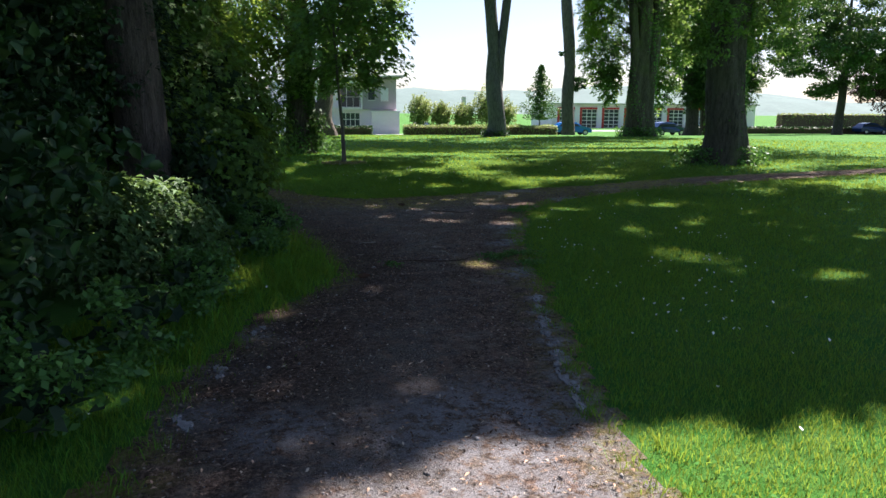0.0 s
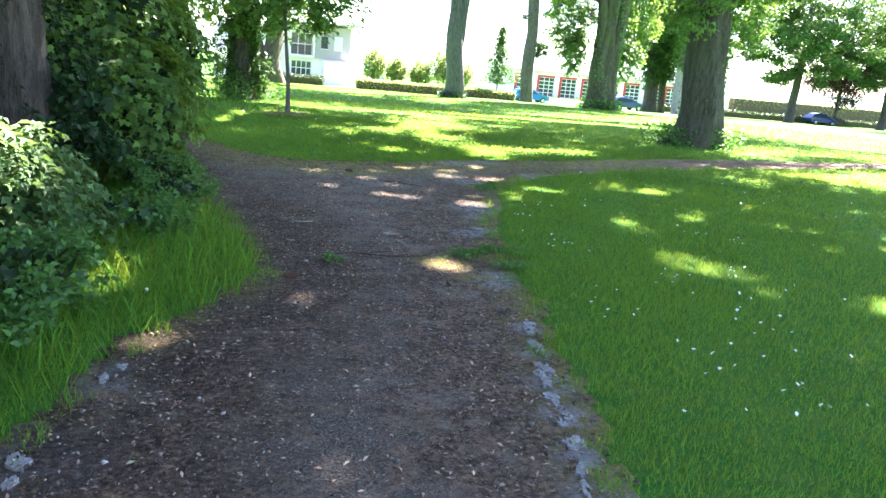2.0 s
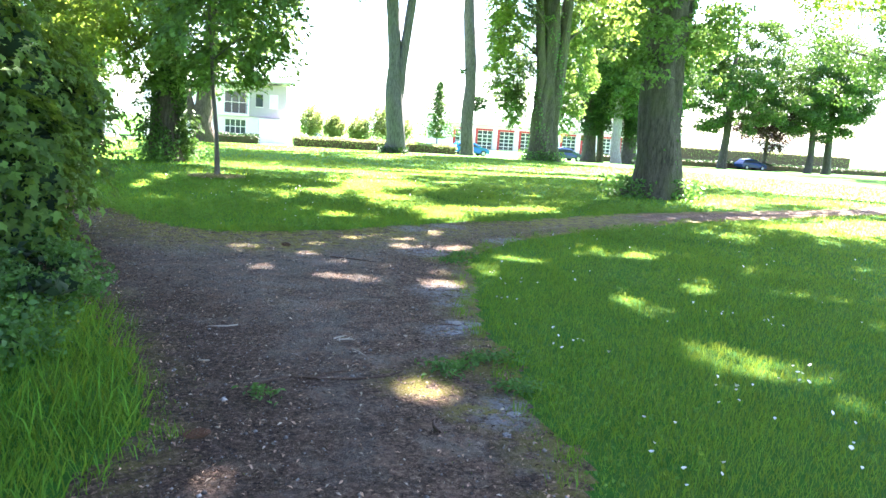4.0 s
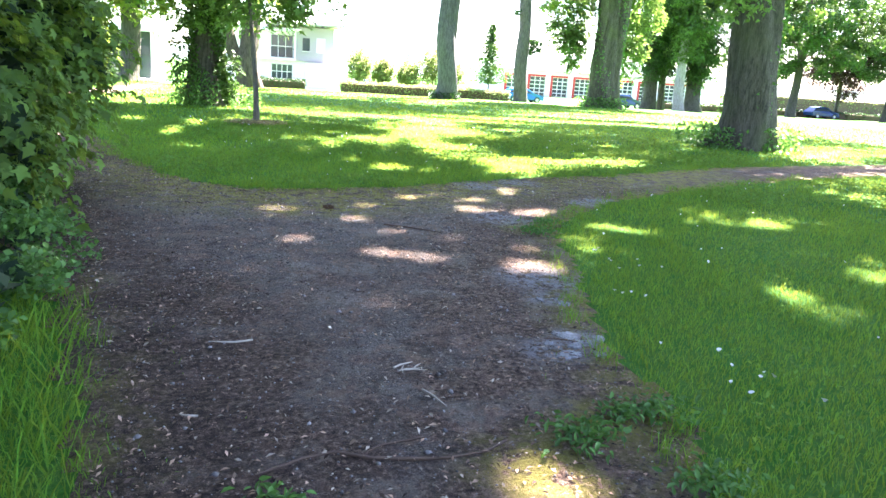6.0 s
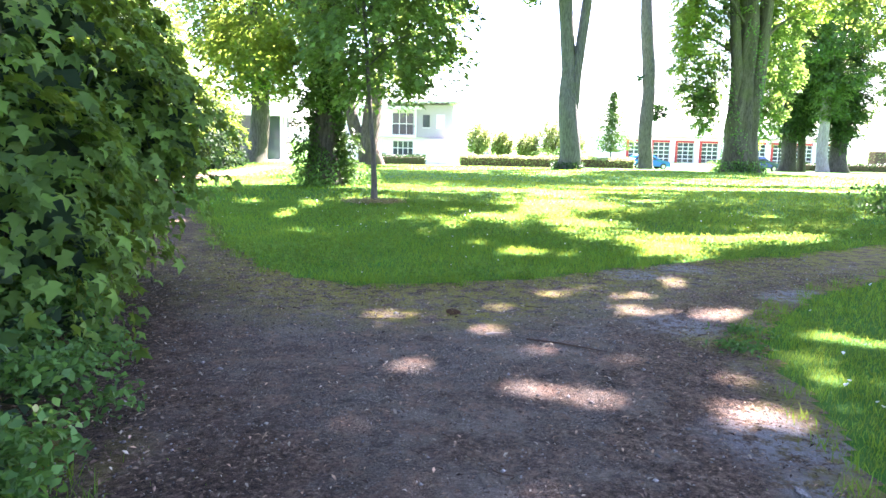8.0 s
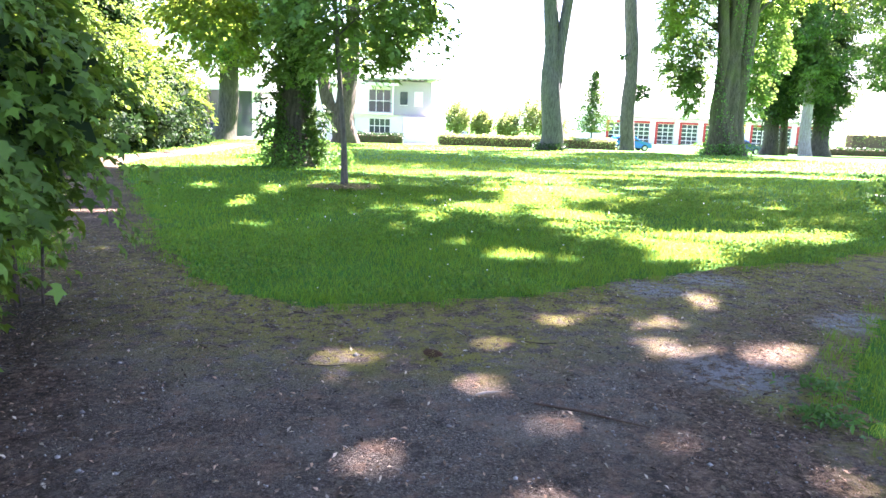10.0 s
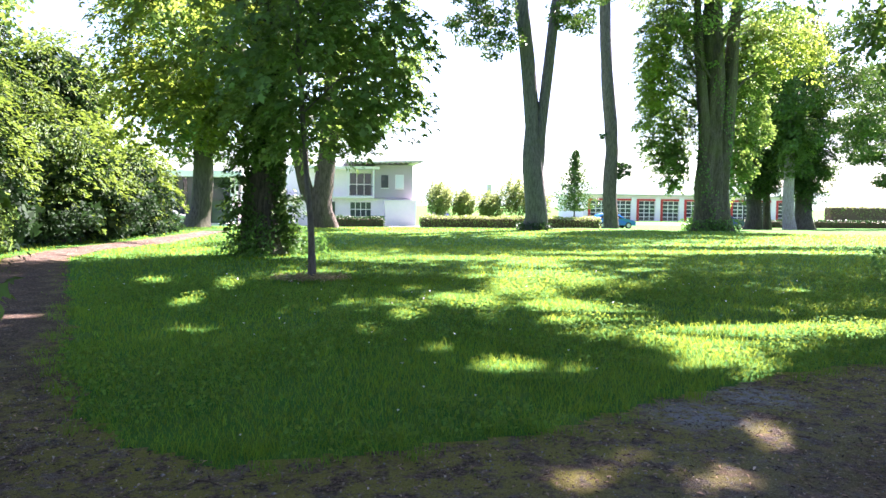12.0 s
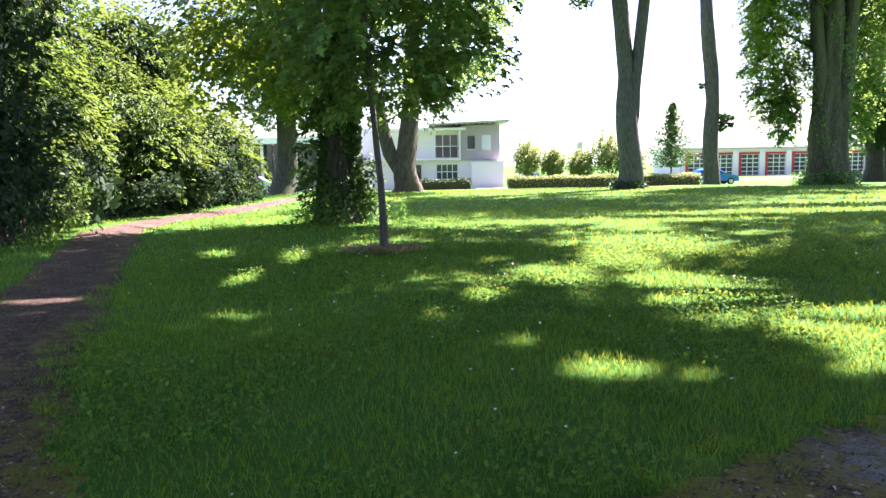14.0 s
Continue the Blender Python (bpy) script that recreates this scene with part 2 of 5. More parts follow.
TWIG = plain("dry_twig", (0.10, 0.065, 0.045), 0.9, var=0.35, scale=20, bumpy=0.5)
TWIG_PALE = plain("bleached_wood", (0.40, 0.35, 0.28), 0.85, var=0.2, scale=20, bumpy=0.4)
CONE = plain("cone_scale", (0.11, 0.055, 0.03), 0.8, var=0.4, scale=30, bumpy=0.4)
LITTER = leaf_material("leaf_litter", (0.018, 0.011, 0.008), (0.20, 0.13, 0.085), (0.2, 0.12, 0.06), 0.05, 0.85, 3.2)
PETAL = plain("daisy_petal", (0.82, 0.82, 0.80), 0.7, var=0.05)
STRAW = leaf_material("dry_mulch", (0.14, 0.11, 0.05), (0.36, 0.30, 0.15), (0.3, 0.22, 0.1), 0.15, 0.85)
CHIP = leaf_material("dry_chip", (0.10, 0.065, 0.04), (0.42, 0.35, 0.26), (0.2, 0.15, 0.1), 0.05, 0.85, 1.6)
ASPHALT = plain("pale_asphalt", (0.22, 0.22, 0.215), 0.9, var=0.12, scale=6, bumpy=0.3)
HILL = plain("far_woods", (0.10, 0.15, 0.13), 0.95, var=0.25, scale=0.02)


def glass_material(name, tint):
    m, t, b = mat(name)
    b.inputs["Base Color"].default_value = (*tint, 1)
    b.inputs["Roughness"].default_value = 0.04
    b.inputs["Specular IOR Level"].default_value = 0.45
    n = noise_tex(t, coords(t), 0.6, 2)
    bump(t, b, n, 0.03, 0.02)
    return m


GLASS = glass_material("window_glass", (0.045, 0.055, 0.065))

# ---- ground plan ----
TRAIL_EDGE = [(-0.95, -9), (-0.8, -2), (-0.56, 0.82), (-0.41, 1.33), (-0.26, 2.03), (-0.1, 2.9), (0.15, 4.1), (0.45, 5.45), (0.75, 6.9),
              (1.15, 7.9), (1.5, 9.0), (1.8, 9.7), (2.57, 10.66), (3.5, 11.4), (6.6, 13.1), (8.3, 13.9), (15, 16.3), (40, 24)]
FAR_EDGE = [(40, 25.6), (15.5, 17.5), (8.67, 15.5), (6.2, 14.4), (4.5, 13.5), (3.3, 13.1), (1.9, 12.5), (0.7, 11.85), (-0.6, 11.48), (-1.3, 11.52),
            (-1.95, 11.9), (-2.5, 12.7), (-3.2, 14.5), (-3.9, 16.9), (-4.45, 18.45), (-7.05, 26.5), (-7.2, 29.75), (-6.1, 33.7), (-5.6, 41.4), (-4.5, 52)]
WOOD_EDGE = [(-5.6, 52), (-6.6, 41), (-7.2, 35.5), (-8.2, 30.7), (-8.3, 26.8), (-5.9, 19.8), (-4.9, 16.9), (-3.9, 13.9), (-3.55, 11.5), (-3.3, 9.6),
             (-3.0, 8.0), (-2.45, 7.5), (-2.05, 6.5), (-1.8, 5.3), (-1.75, 4.6), (-1.85, 4.1), (-2.46, 3.04), (-2.74, 2.11), (-2.98, 1.34), (-3.2, -2), (-3.3, -9)]
TRAIL = np.array(TRAIL_EDGE + FAR_EDGE + WOOD_EDGE, float)


def trail_distance(x, y):
    """Signed distance to the trail's edge, positive on the trail."""
    x, y = np.asarray(x, float), np.asarray(y, float)
    best, inside = np.full(x.shape, 1e9), np.zeros(x.shape, bool)
    a, b = TRAIL, np.roll(TRAIL, -1, 0)
    for (ax, ay), (bx, by) in zip(a, b):
        dx, dy = bx - ax, by - ay
        u = np.clip(((x - ax) * dx + (y - ay) * dy) / (dx * dx + dy * dy), 0, 1)
        best = np.minimum(best, np.hypot(x - ax - u * dx, y - ay - u * dy))
        if ay != by:
            inside ^= ((ay > y) != (by > y)) & (x < dx * (y - ay) / dy + ax)
    return np.where(inside, best, -best)


def wobble(x, y, f, seed=0.0):
    return (np.sin(x * f + seed) * np.cos(y * f * 1.13 + seed * 2.1) + 0.6 * np.sin(x * f * 2.3 - y * f * 1.7 + seed) + 0.35 * np.cos(x * f * 4.9 + y * f * 4.1 + seed * 3)) / 1.95


# sunlit gaps: centre and half-widths on the ground
DAPPLES_TRAIL = [(-0.85, 8.9, 0.15, 0.17), (-0.16, 8.38, 0.2, 0.16), (0.10, 8.22, 0.2, 0.12), (0.88, 7.95, 0.22, 0.2), (1.28, 10.38, 0.25, 0.14), (1.23, 11.36, 0.2, 0.2),
                 (0.09, 9.26, 0.14, 0.12), (1.15, 8.55, 0.14, 0.18), (0.05, 10.6, 0.17, 0.17), (0.91, 9.27, 0.15, 0.09), (0.3, 10.3, 0.16, 0.1), (-0.18, 9.72, 0.18, 0.14),
                 (-0.96, 10.29, 0.08, 0.1), (0.8, 10.8, 0.15, 0.14), (0.55, 9.06, 0.13, 0.12), (-0.27, 4.85, 0.17, 0.2), (-0.2, 4.3, 0.1, 0.1), (-1.5, 3.83, 0.1, 0.1), (-2.45, 3.05, 0.13, 0.13), (-2.3, 16.2, 0.3, 0.2)]
DAPPLES_NEAR = [(2.35, 5.5, 0.16, 0.27), (4.0, 7.47, 0.26, 0.26), (4.56, 9.87, 0.42, 0.36), (3.72, 3.75, 0.2, 0.17), (6.9, 6.39, 0.3, 0.34),
                (1.87, 8.84, 0.3, 0.45), (2.73, 6.81, 0.15, 0.4), (2.12, 2.68, 0.12, 0.17), (8.15, 11.92, 0.48, 0.6), (3.6, 2.2, 0.3, 0.2), (2.39, 5.3, 0.28, 0.26), (2.7, 6.6, 0.22, 0.2), (5.2, 10.2, 0.4, 0.32), (4.3, 9.7, 0.4, 0.3)]
DAPPLES_LAWN = [(4.6, 25.8, 0.6, 1.6), (3.7, 21.6, 0.95, 1.7), (1.45, 18.2, 0.45, 0.85), (2.77, 17.0, 0.6, 1.3), (3.3, 16.0, 0.35, 0.8), (3.05, 14.5, 0.4, 0.8), (4.1, 15.3, 0.9, 0.65),
                (5.3, 15.4, 1.0, 0.65), (6.5, 15.9, 0.9, 0.7), (0.95, 13.95, 0.27, 0.26), (1.55, 13.75, 0.15, 0.14), (0.47, 14.75, 0.15, 0.16), (12, 29.3, 5.0, 0.7), (4.0, 26.8, 3.5, 0.6), (17, 33.5, 5.0, 0.7), (22, 36.5, 6.0, 1.2), (4.0, 41.2, 4.0, 1.4), (-3.8, 21.5, 0.25, 0.4), (-2.7, 18.6, 0.2, 0.5),
                (-5.8, 40, 1.5, 7.0), (-2.36, 20.62, 0.22, 0.5), (0.33, 16.95, 0.2, 0.35), (2.6, 19.6, 0.5, 1.0), (-7.3, 29.5, 1.0, 3.0), (-4.7, 17.2, 0.35, 0.15), (28, 46, 8, 1.4), (34, 40, 6, 3), (7.6, 16.8, 1.0, 0.6),
                (-4.4, 4.2, 0.4, 0.36), (-2.95, 4.2, 0.17, 0.14), (14.86, 15.8, 3.0, 3.8)]


# openings in the highest canopy alone
HIGH_GAPS = [(-9.0, 23.6, 2.3, 2.6)]
CLEARINGS = [(0.1, -1.6, 2.8, 1.85), (-1.9, -0.55, 0.55, 0.5), (-1.15, -0.08, 0.4, 0.36), (1.5, -0.55, 2.0, 0.62), (4.0, -0.6, 2.0, 1.2)]


def flecks(seed, n, x0, x1, y0, y1, small, large):
    r = np.random.default_rng(seed)
    s = small + (large - small) * r.random(n) ** 2
    return np.stack([x0 + (x1 - x0) * r.random(n), y0 + (y1 - y0) * r.random(n), s, s * (0.5 + 0.7 * r.random(n))], 1)


# smaller, half-filled gaps
FLECKS = np.concatenate([flecks(1, 34, -1.4, 2.6, 9.3, 12.0, 0.08, 0.26), flecks(2, 10, -3.0, 0.5, 5.5, 9.5, 0.05, 0.14), flecks(3, 44, 1.0, 9.0, 1.0, 11.0, 0.10, 0.4),
                         flecks(4, 26, -3.4, 1.0, 15.0, 23.0, 0.10, 0.3), flecks(5, 34, 0.5, 8.0, 13.5, 24.0, 0.2, 0.6)])


def in_gap(p):
    """Which points would throw their shadow into a sunlit gap; the gaps have soft, ragged edges."""
    gx, gy = p[:, 0] - p[:, 2] * SUN.x / SUN.z, p[:, 1] - p[:, 2] * SUN.y / SUN.z
    near = np.full(len(p), 9.0)
    for cx, cy, rx, ry in DAPPLES_TRAIL:
        d = ((gx - cx) / rx) ** 2 + ((gy - cy) / ry) ** 2
        near = np.minimum(near, 0.8 + 0.4 * d if cy > 8.9 and rx < 0.25 else d)
    for cx, cy, rx, ry in DAPPLES_LAWN:
        near = np.minimum(near, 0.62 * (((gx - cx) / rx) ** 2 + ((gy - cy) / ry) ** 2))
    for cx, cy, rx, ry in DAPPLES_NEAR:
        near = np.minimum(near, 0.75 + 0.45 * (((gx - cx) / rx) ** 2 + ((gy - cy) / ry) ** 2))
    half = np.full(len(p), 9.0)
    for cx, cy, rx, ry in FLECKS:
        half = np.minimum(half, ((gx - cx) / rx) ** 2 + ((gy - cy) / ry) ** 2)
    near = np.minimum(near, 0.85 + half * 0.6)
    near = near * np.maximum(0.1, 1 + 0.5 * wobble(gx, gy, 2.6, 0.7) + 0.55 * wobble(gx, gy, 8.5) + 0.4 * wobble(gx, gy, 17.0, 1.3))
    for cx, cy, rx, ry in HIGH_GAPS:
        near = np.where(p[:, 2] > 9.5, np.minimum(near, ((gx - cx) / rx) ** 2 + ((gy - cy) / ry) ** 2), near)
    clear = np.full(len(p), 9.0)
    for cx, cy, rx, ry in CLEARINGS:
        clear = np.minimum(clear, ((gx - cx) / rx) ** 2 + ((gy - cy) / ry) ** 2)
    clear = clear * (1 + 0.3 * wobble(gx, gy, 2.2, 0.3) + 0.2 * wobble(gx, gy, 7.0)) < 1.1
    return (clear | (rng.random(len(p)) < np.clip((2.1 - near) / 1.4, 0, 1))) & (p[:, 2] > 2.2)


def graded(lo, hi, near_lo, near_hi, step):
    mid = np.arange(near_lo, near_hi + 1e-6, step)
    left = near_lo - np.geomspace(step, near_lo - lo, 24)[::-1]
    right = near_hi + np.geomspace(step, hi - near_hi, 24)
    return np.concatenate([left, mid, right])


def build_ground():
    xs, ys = graded(-2600, 2600, -14, 24, 0.4), graded(-2600, 2600, -8, 62, 0.5)
    gx, gy = np.meshgrid(xs, ys)
    gz = ground_z(gx, gy) + 0.03 * wobble(gx, gy, 0.6) * np.clip(-trail_distance(gx, gy) / 2, 0, 1) * (np.abs(gx) < 60)
    gz = gz - 0.03 * (trail_distance(gx, gy) > 0.3)
    nx, ny = len(xs), len(ys)
    idx = np.arange(nx * ny).reshape(ny, nx)
    f = np.stack([idx[:-1, :-1], idx[:-1, 1:], idx[1:, 1:], idx[1:, :-1]], -1).reshape(-1, 4)
    ob = new("ground", np_mesh("ground", np.stack([gx, gy, gz], -1).reshape(-1, 3), f, TURF, True))
    tagged(ob, "green park lawn of uneven mown grass", "lawn", kind="structure")


# flush worn stone along the trail: place and size
WORN = [(-1.4, -1.0, 1.0), (-1.2, 0.4, 0.6), (0.9, 7.6, 0.3), (0.35, 6.15, 0.16), (0.2, 4.5, 0.13), (-0.56, 0.8, 0.15), (-0.47, 1.15, 0.14), (-0.40, 1.5, 0.12), (-0.32, 1.9, 0.12), (-0.24, 2.3, 0.12), (-0.15, 2.75, 0.1), (-0.05, 3.2, 0.1), (0.1, 4.3, 0.15), (0.58, 6.3, 0.16), (0.72, 7.1, 0.13), (2.9, 11.0, 0.2), (3.2, 11.2, 0.2),
        (-2.8, 1.7, 0.25), (-2.6, 2.5, 0.2), (-2.9, 0.9, 0.25), (1.9, 12.2, 0.3), (2.6, 12.6, 0.3), (1.4, 9.9, 0.3), (-2.4, 0.6, 0.3)]


# moss on the trail: place and size
MOSSY = [(-0.2, 4.95, 0.32), (0.25, 5.3, 0.25), (0.0, 4.4, 0.25), (-0.3, 10.3, 0.5), (0.2, 10.6, 0.4), (0.7, 11.2, 0.4), (1.5, 9.5, 0.35), (-0.9, 10.3, 0.4), (-2.6, 7.6, 0.4), (-2.5, 3.4, 0.3)]


def build_trail():
    step = 0.06
    xs, ys = np.arange(-9, 24, step), np.arange(-8, 44, step)
    gx, gy = np.meshgrid(xs, ys)
    d = trail_distance(gx, gy)
    keep = d + 0.10 * wobble(gx, gy, 3.1) + 0.07 * wobble(gx, gy, 11) > -0.2
    nx, ny = len(xs), len(ys)
    idx = np.arange(nx * ny).reshape(ny, nx)
    cell = keep[:-1, :-1] & keep[:-1, 1:] & keep[1:, 1:] & keep[1:, :-1]
    f = np.stack([idx[:-1, :-1], idx[:-1, 1:], idx[1:, 1:], idx[1:, :-1]], -1)[cell]
    gz = 0.004 + 0.012 * np.clip(d, 0, 0.6) + 0.007 * wobble(gx, gy, 2.0) + 0.005 * wobble(gx, gy, 9, 2) + 0.003 * rng.standard_normal(gx.shape)
    used = np.unique(f)
    remap = np.full(nx * ny, -1)
    remap[used] = np.arange(len(used))
    v = np.stack([gx, gy, np.maximum(gz, 0.006)], -1).reshape(-1, 3)[used]
    me = np_mesh("trail", v, remap[f], GRAVEL, True)
    dd = d.reshape(-1)[used]
    edge = me.attributes.new("edge", "FLOAT", "POINT")
    edge.data.foreach_set("value", (np.clip(0.75 - dd * 0.9, -0.25, 0.75) + 0.15 * np.clip((v[:, 1] - 1.0) / 3.5, 0, 1) * np.clip((10.5 - v[:, 1]) / 2.5, 0, 1)).astype(np.float32))
    x, y = v[:, 0], v[:, 1]
    far = np.full(len(x), 1e9)
    pts = np.array(FAR_EDGE[3:13])
    for (ax, ay), (bx, by) in zip(pts[:-1], pts[1:]):
        u = np.clip(((x - ax) * (bx - ax) + (y - ay) * (by - ay)) / ((bx - ax) ** 2 + (by - ay) ** 2), 0, 1)
        far = np.minimum(far, np.hypot(x - ax - u * (bx - ax), y - ay - u * (by - ay)))
    moss = np.clip(1.3 - far / 1.5, 0, 1) + np.clip(1.0 - dd / 0.3, 0, 1) * 0.55
    for cx, cy, rad in MOSSY:
        moss = np.maximum(moss, np.clip(1.3 - np.hypot(x - cx, y - cy) / rad, 0, 1))
    me.attributes.new("moss", "FLOAT", "POINT").data.foreach_set("value", np.clip(moss, 0, 1).astype(np.float32))
    pale = np.zeros(len(x))
    for cx, cy, rad in WORN:
        pale = np.maximum(pale, np.clip(1.6 - np.hypot(x - cx, y - cy) / rad, 0, 1))
    me.attributes.new("pale", "FLOAT", "POINT").data.foreach_set("value", pale.astype(np.float32))
    side = np.full(len(x), 1e9)
    pts = np.array(WOOD_EDGE[6:-2])
    for (ax, ay), (bx, by) in zip(pts[:-1], pts[1:]):
        u = np.clip(((x - ax) * (bx - ax) + (y - ay) * (by - ay)) / ((bx - ax) ** 2 + (by - ay) ** 2), 0, 1)
        side = np.minimum(side, np.hypot(x - ax - u * (bx - ax), y - ay - u * (by - ay)))
    humus = np.maximum(np.clip(1.25 - side / 1.1, 0, 1), np.clip((y - 12.0) / 2.0, 0, 1) * (x < 0))
    me.attributes.new("humus", "FLOAT", "POINT").data.foreach_set("value", humus.astype(np.float32))
    tagged(new("trail", me), "trodden gravel and earth footpath with mossy edges", "footpath", kind="structure")


build_ground()
build_trail()


# ---- plants ----
MAPLE = np.array([(0.0, 0.0, 0.0), (-0.8, 0.0, 0.0), (-0.72, 0.52, -0.4), (-0.3, 0.4, 0.5), (0.12, 1.05, -0.5), (0.25, 0.42, 0.4), (1.0, 0.0, -1.0),
                  (0.25, -0.42, 0.4), (0.12, -1.05, -0.5), (-0.3, -0.4, 0.5), (-0.72, -0.52, -0.4)])


def leaf_mesh(name, p, size, material, up=0.6, width=0.62, fine=False, r=rng, nor=None, axis=None):
    """Folded leaves at the points p; nor and axis give each leaf's facing and its length."""
    n = len(p)
    size = np.broadcast_to(size, (n,))[:, None]
    nor = r.standard_normal((n, 3)) * 0.75 + np.array([0, 0, up]) if nor is None else nor.copy()
    nor /= np.linalg.norm(nor, axis=1)[:, None]
    a = r.standard_normal((n, 3)) + np.array([0, 0, -0.35]) if axis is None else axis.copy()
    a -= (a * nor).sum(1)[:, None] * nor
    a /= np.linalg.norm(a, axis=1)[:, None]
    b = np.cross(nor, a)
    L, W, lift = a * size * 0.5, b * size * 0.5 * width, nor * size * 0.14
    if fine == "maple":
        v = p[:, None] + L[:, None] * MAPLE[None, :, 0:1] + W[:, None] * 1.5 * MAPLE[None, :, 1:2] + lift[:, None] * MAPLE[None, :, 2:3]
        k = np.arange(n)[:, None] * 11
        f = np.concatenate([k + np.array([[0, i, i % 10 + 1]]) for i in range(1, 11)])
        return np_mesh(name, v.reshape(-1, 3), f, material)
    if fine == "lobed":
        v = np.stack([p - L, p - L * 0.05 + W * 1.45 + lift, p + L * 0.2 + W * 0.5 + lift, p + L - lift * 1.2, p + L * 0.2 - W * 0.5 + lift, p - L * 0.05 - W * 1.45 + lift], 1)
        k = np.arange(n)[:, None] * 6
        f = np.concatenate([k + np.array([[0, 2, 1]]), k + np.array([[0, 3, 2]]), k + np.array([[0, 4, 3]]), k + np.array([[0, 5, 4]])])
        return np_mesh(name, v.reshape(-1, 3), f, material)
    if fine:
        v = np.stack([p - L, p - L * 0.35 + W + lift, p + L * 0.35 + W * 0.72 + lift, p + L - lift * 0.6, p + L * 0.35 - W * 0.72 + lift, p - L * 0.35 - W + lift], 1)
        k = np.arange(n)[:, None] * 6
        f = np.concatenate([k + np.array([[0, 3, 2, 1]]), k + np.array([[0, 5, 4, 3]])])
        return np_mesh(name, v.reshape(-1, 3), f, material)
    v = np.stack([p - L, p + W + lift, p + L, p - W + lift], 1)
    f = np.arange(n)[:, None] * 4 + np.array([[0, 3, 2, 1]])
    return np_mesh(name, v.reshape(-1, 3), f, material)


def ball(n, r=rng, shell=0.45):
    d = r.standard_normal((n, 3))
    d /= np.linalg.norm(d, axis=1)[:, None]
    return d * (r.random(n)[:, None] ** shell)


def clumped(centre, radii, clumps, leaves, clump_r, r=rng, flat=0.55, floor=-9.0, shell=0.4, carve=True):
    """Leaf points in uneven clumps that fill an ellipsoid."""
    c = ball(clumps * 2, r, shell) * np.array(radii) + np.array(centre)
    c = c[c[:, 2] > floor + 0.25 * clump_r][:clumps]
    clumps = len(c)
    rad = clump_r * (0.55 + 0.9 * r.random(clumps))
    w = rad ** 2
    which = r.choice(clumps, leaves, p=w / w.sum())
    p = c[which] + ball(leaves, r, 0.5) * rad[which][:, None] * np.array([1, 1, flat])
    p = p[p[:, 2] > min(floor, 0.04) if floor < 0.5 else p[:, 2] > floor - 0.8 * clump_r]
    return p[~in_gap(p)] if carve else p


def sprays(centre, radii, count, per, reach, r, upright=0.8, spread=0.55, shell=0.2, floor=0.05, carve=True, loose=0.3):
    """Layered drooping sprays of leaves on an ellipsoid: places, facings and lengthwise directions."""
    d = ball(count, r, shell)
    c = d * np.array(radii) + np.array(centre)
    out = d / (np.linalg.norm(d, axis=1)[:, None] + 1e-6)
    out[:, 2] *= 0.35
    n = out * spread + np.array([0, 0, upright]) + 0.22 * r.standard_normal((count, 3))
    n /= np.linalg.norm(n, axis=1)[:, None]
    t = out + 0.35 * r.standard_normal((count, 3))
    t -= (t * n).sum(1)[:, None] * n
    t /= np.linalg.norm(t, axis=1)[:, None] + 1e-6
    b = np.cross(n, t)
    k = np.repeat(np.arange(count), per)
    m = len(k)
    u, w = r.random(m) * 2 - 1, (r.random(m) * 2 - 1)
    w *= 0.62 * np.sqrt(np.clip(1 - u * u * 0.8, 0, 1))
    rad = reach * (0.6 + 0.8 * r.random(count))[k][:, None]
    p = c[k] + rad * (u[:, None] * t[k] + w[:, None] * b[k] + loose * 0.4 * r.standard_normal((m, 1)) * n[k])
    p[:, 2] -= rad[:, 0] * 0.22 * (u + 1) ** 2 * 0.5
    nor = n[k] + loose * r.standard_normal((m, 3))
    axis = t[k] + 0.55 * w[:, None] * b[k] + np.array([0, 0, -0.45]) + 0.25 * r.standard_normal((m, 3))
    keep = p[:, 2] > floor
    if carve:
        keep &= ~in_gap(p)
    return p[keep], nor[keep], axis[keep]


def spray_crown(t, groups, size, material, name="foliage", fine=False, label="", r=rng, width=0.62):
    p, nor, axis = (np.concatenate([g[i] for g in groups]) for i in range(3))
    s = size * (0.7 + 0.6 * r.random(len(p)))
    me = leaf_mesh(name, p - np.array(t.location), s, material, 0.6, width, fine, r, nor, axis)
    return tagged(child(name, me, t, label), kind="stuff")


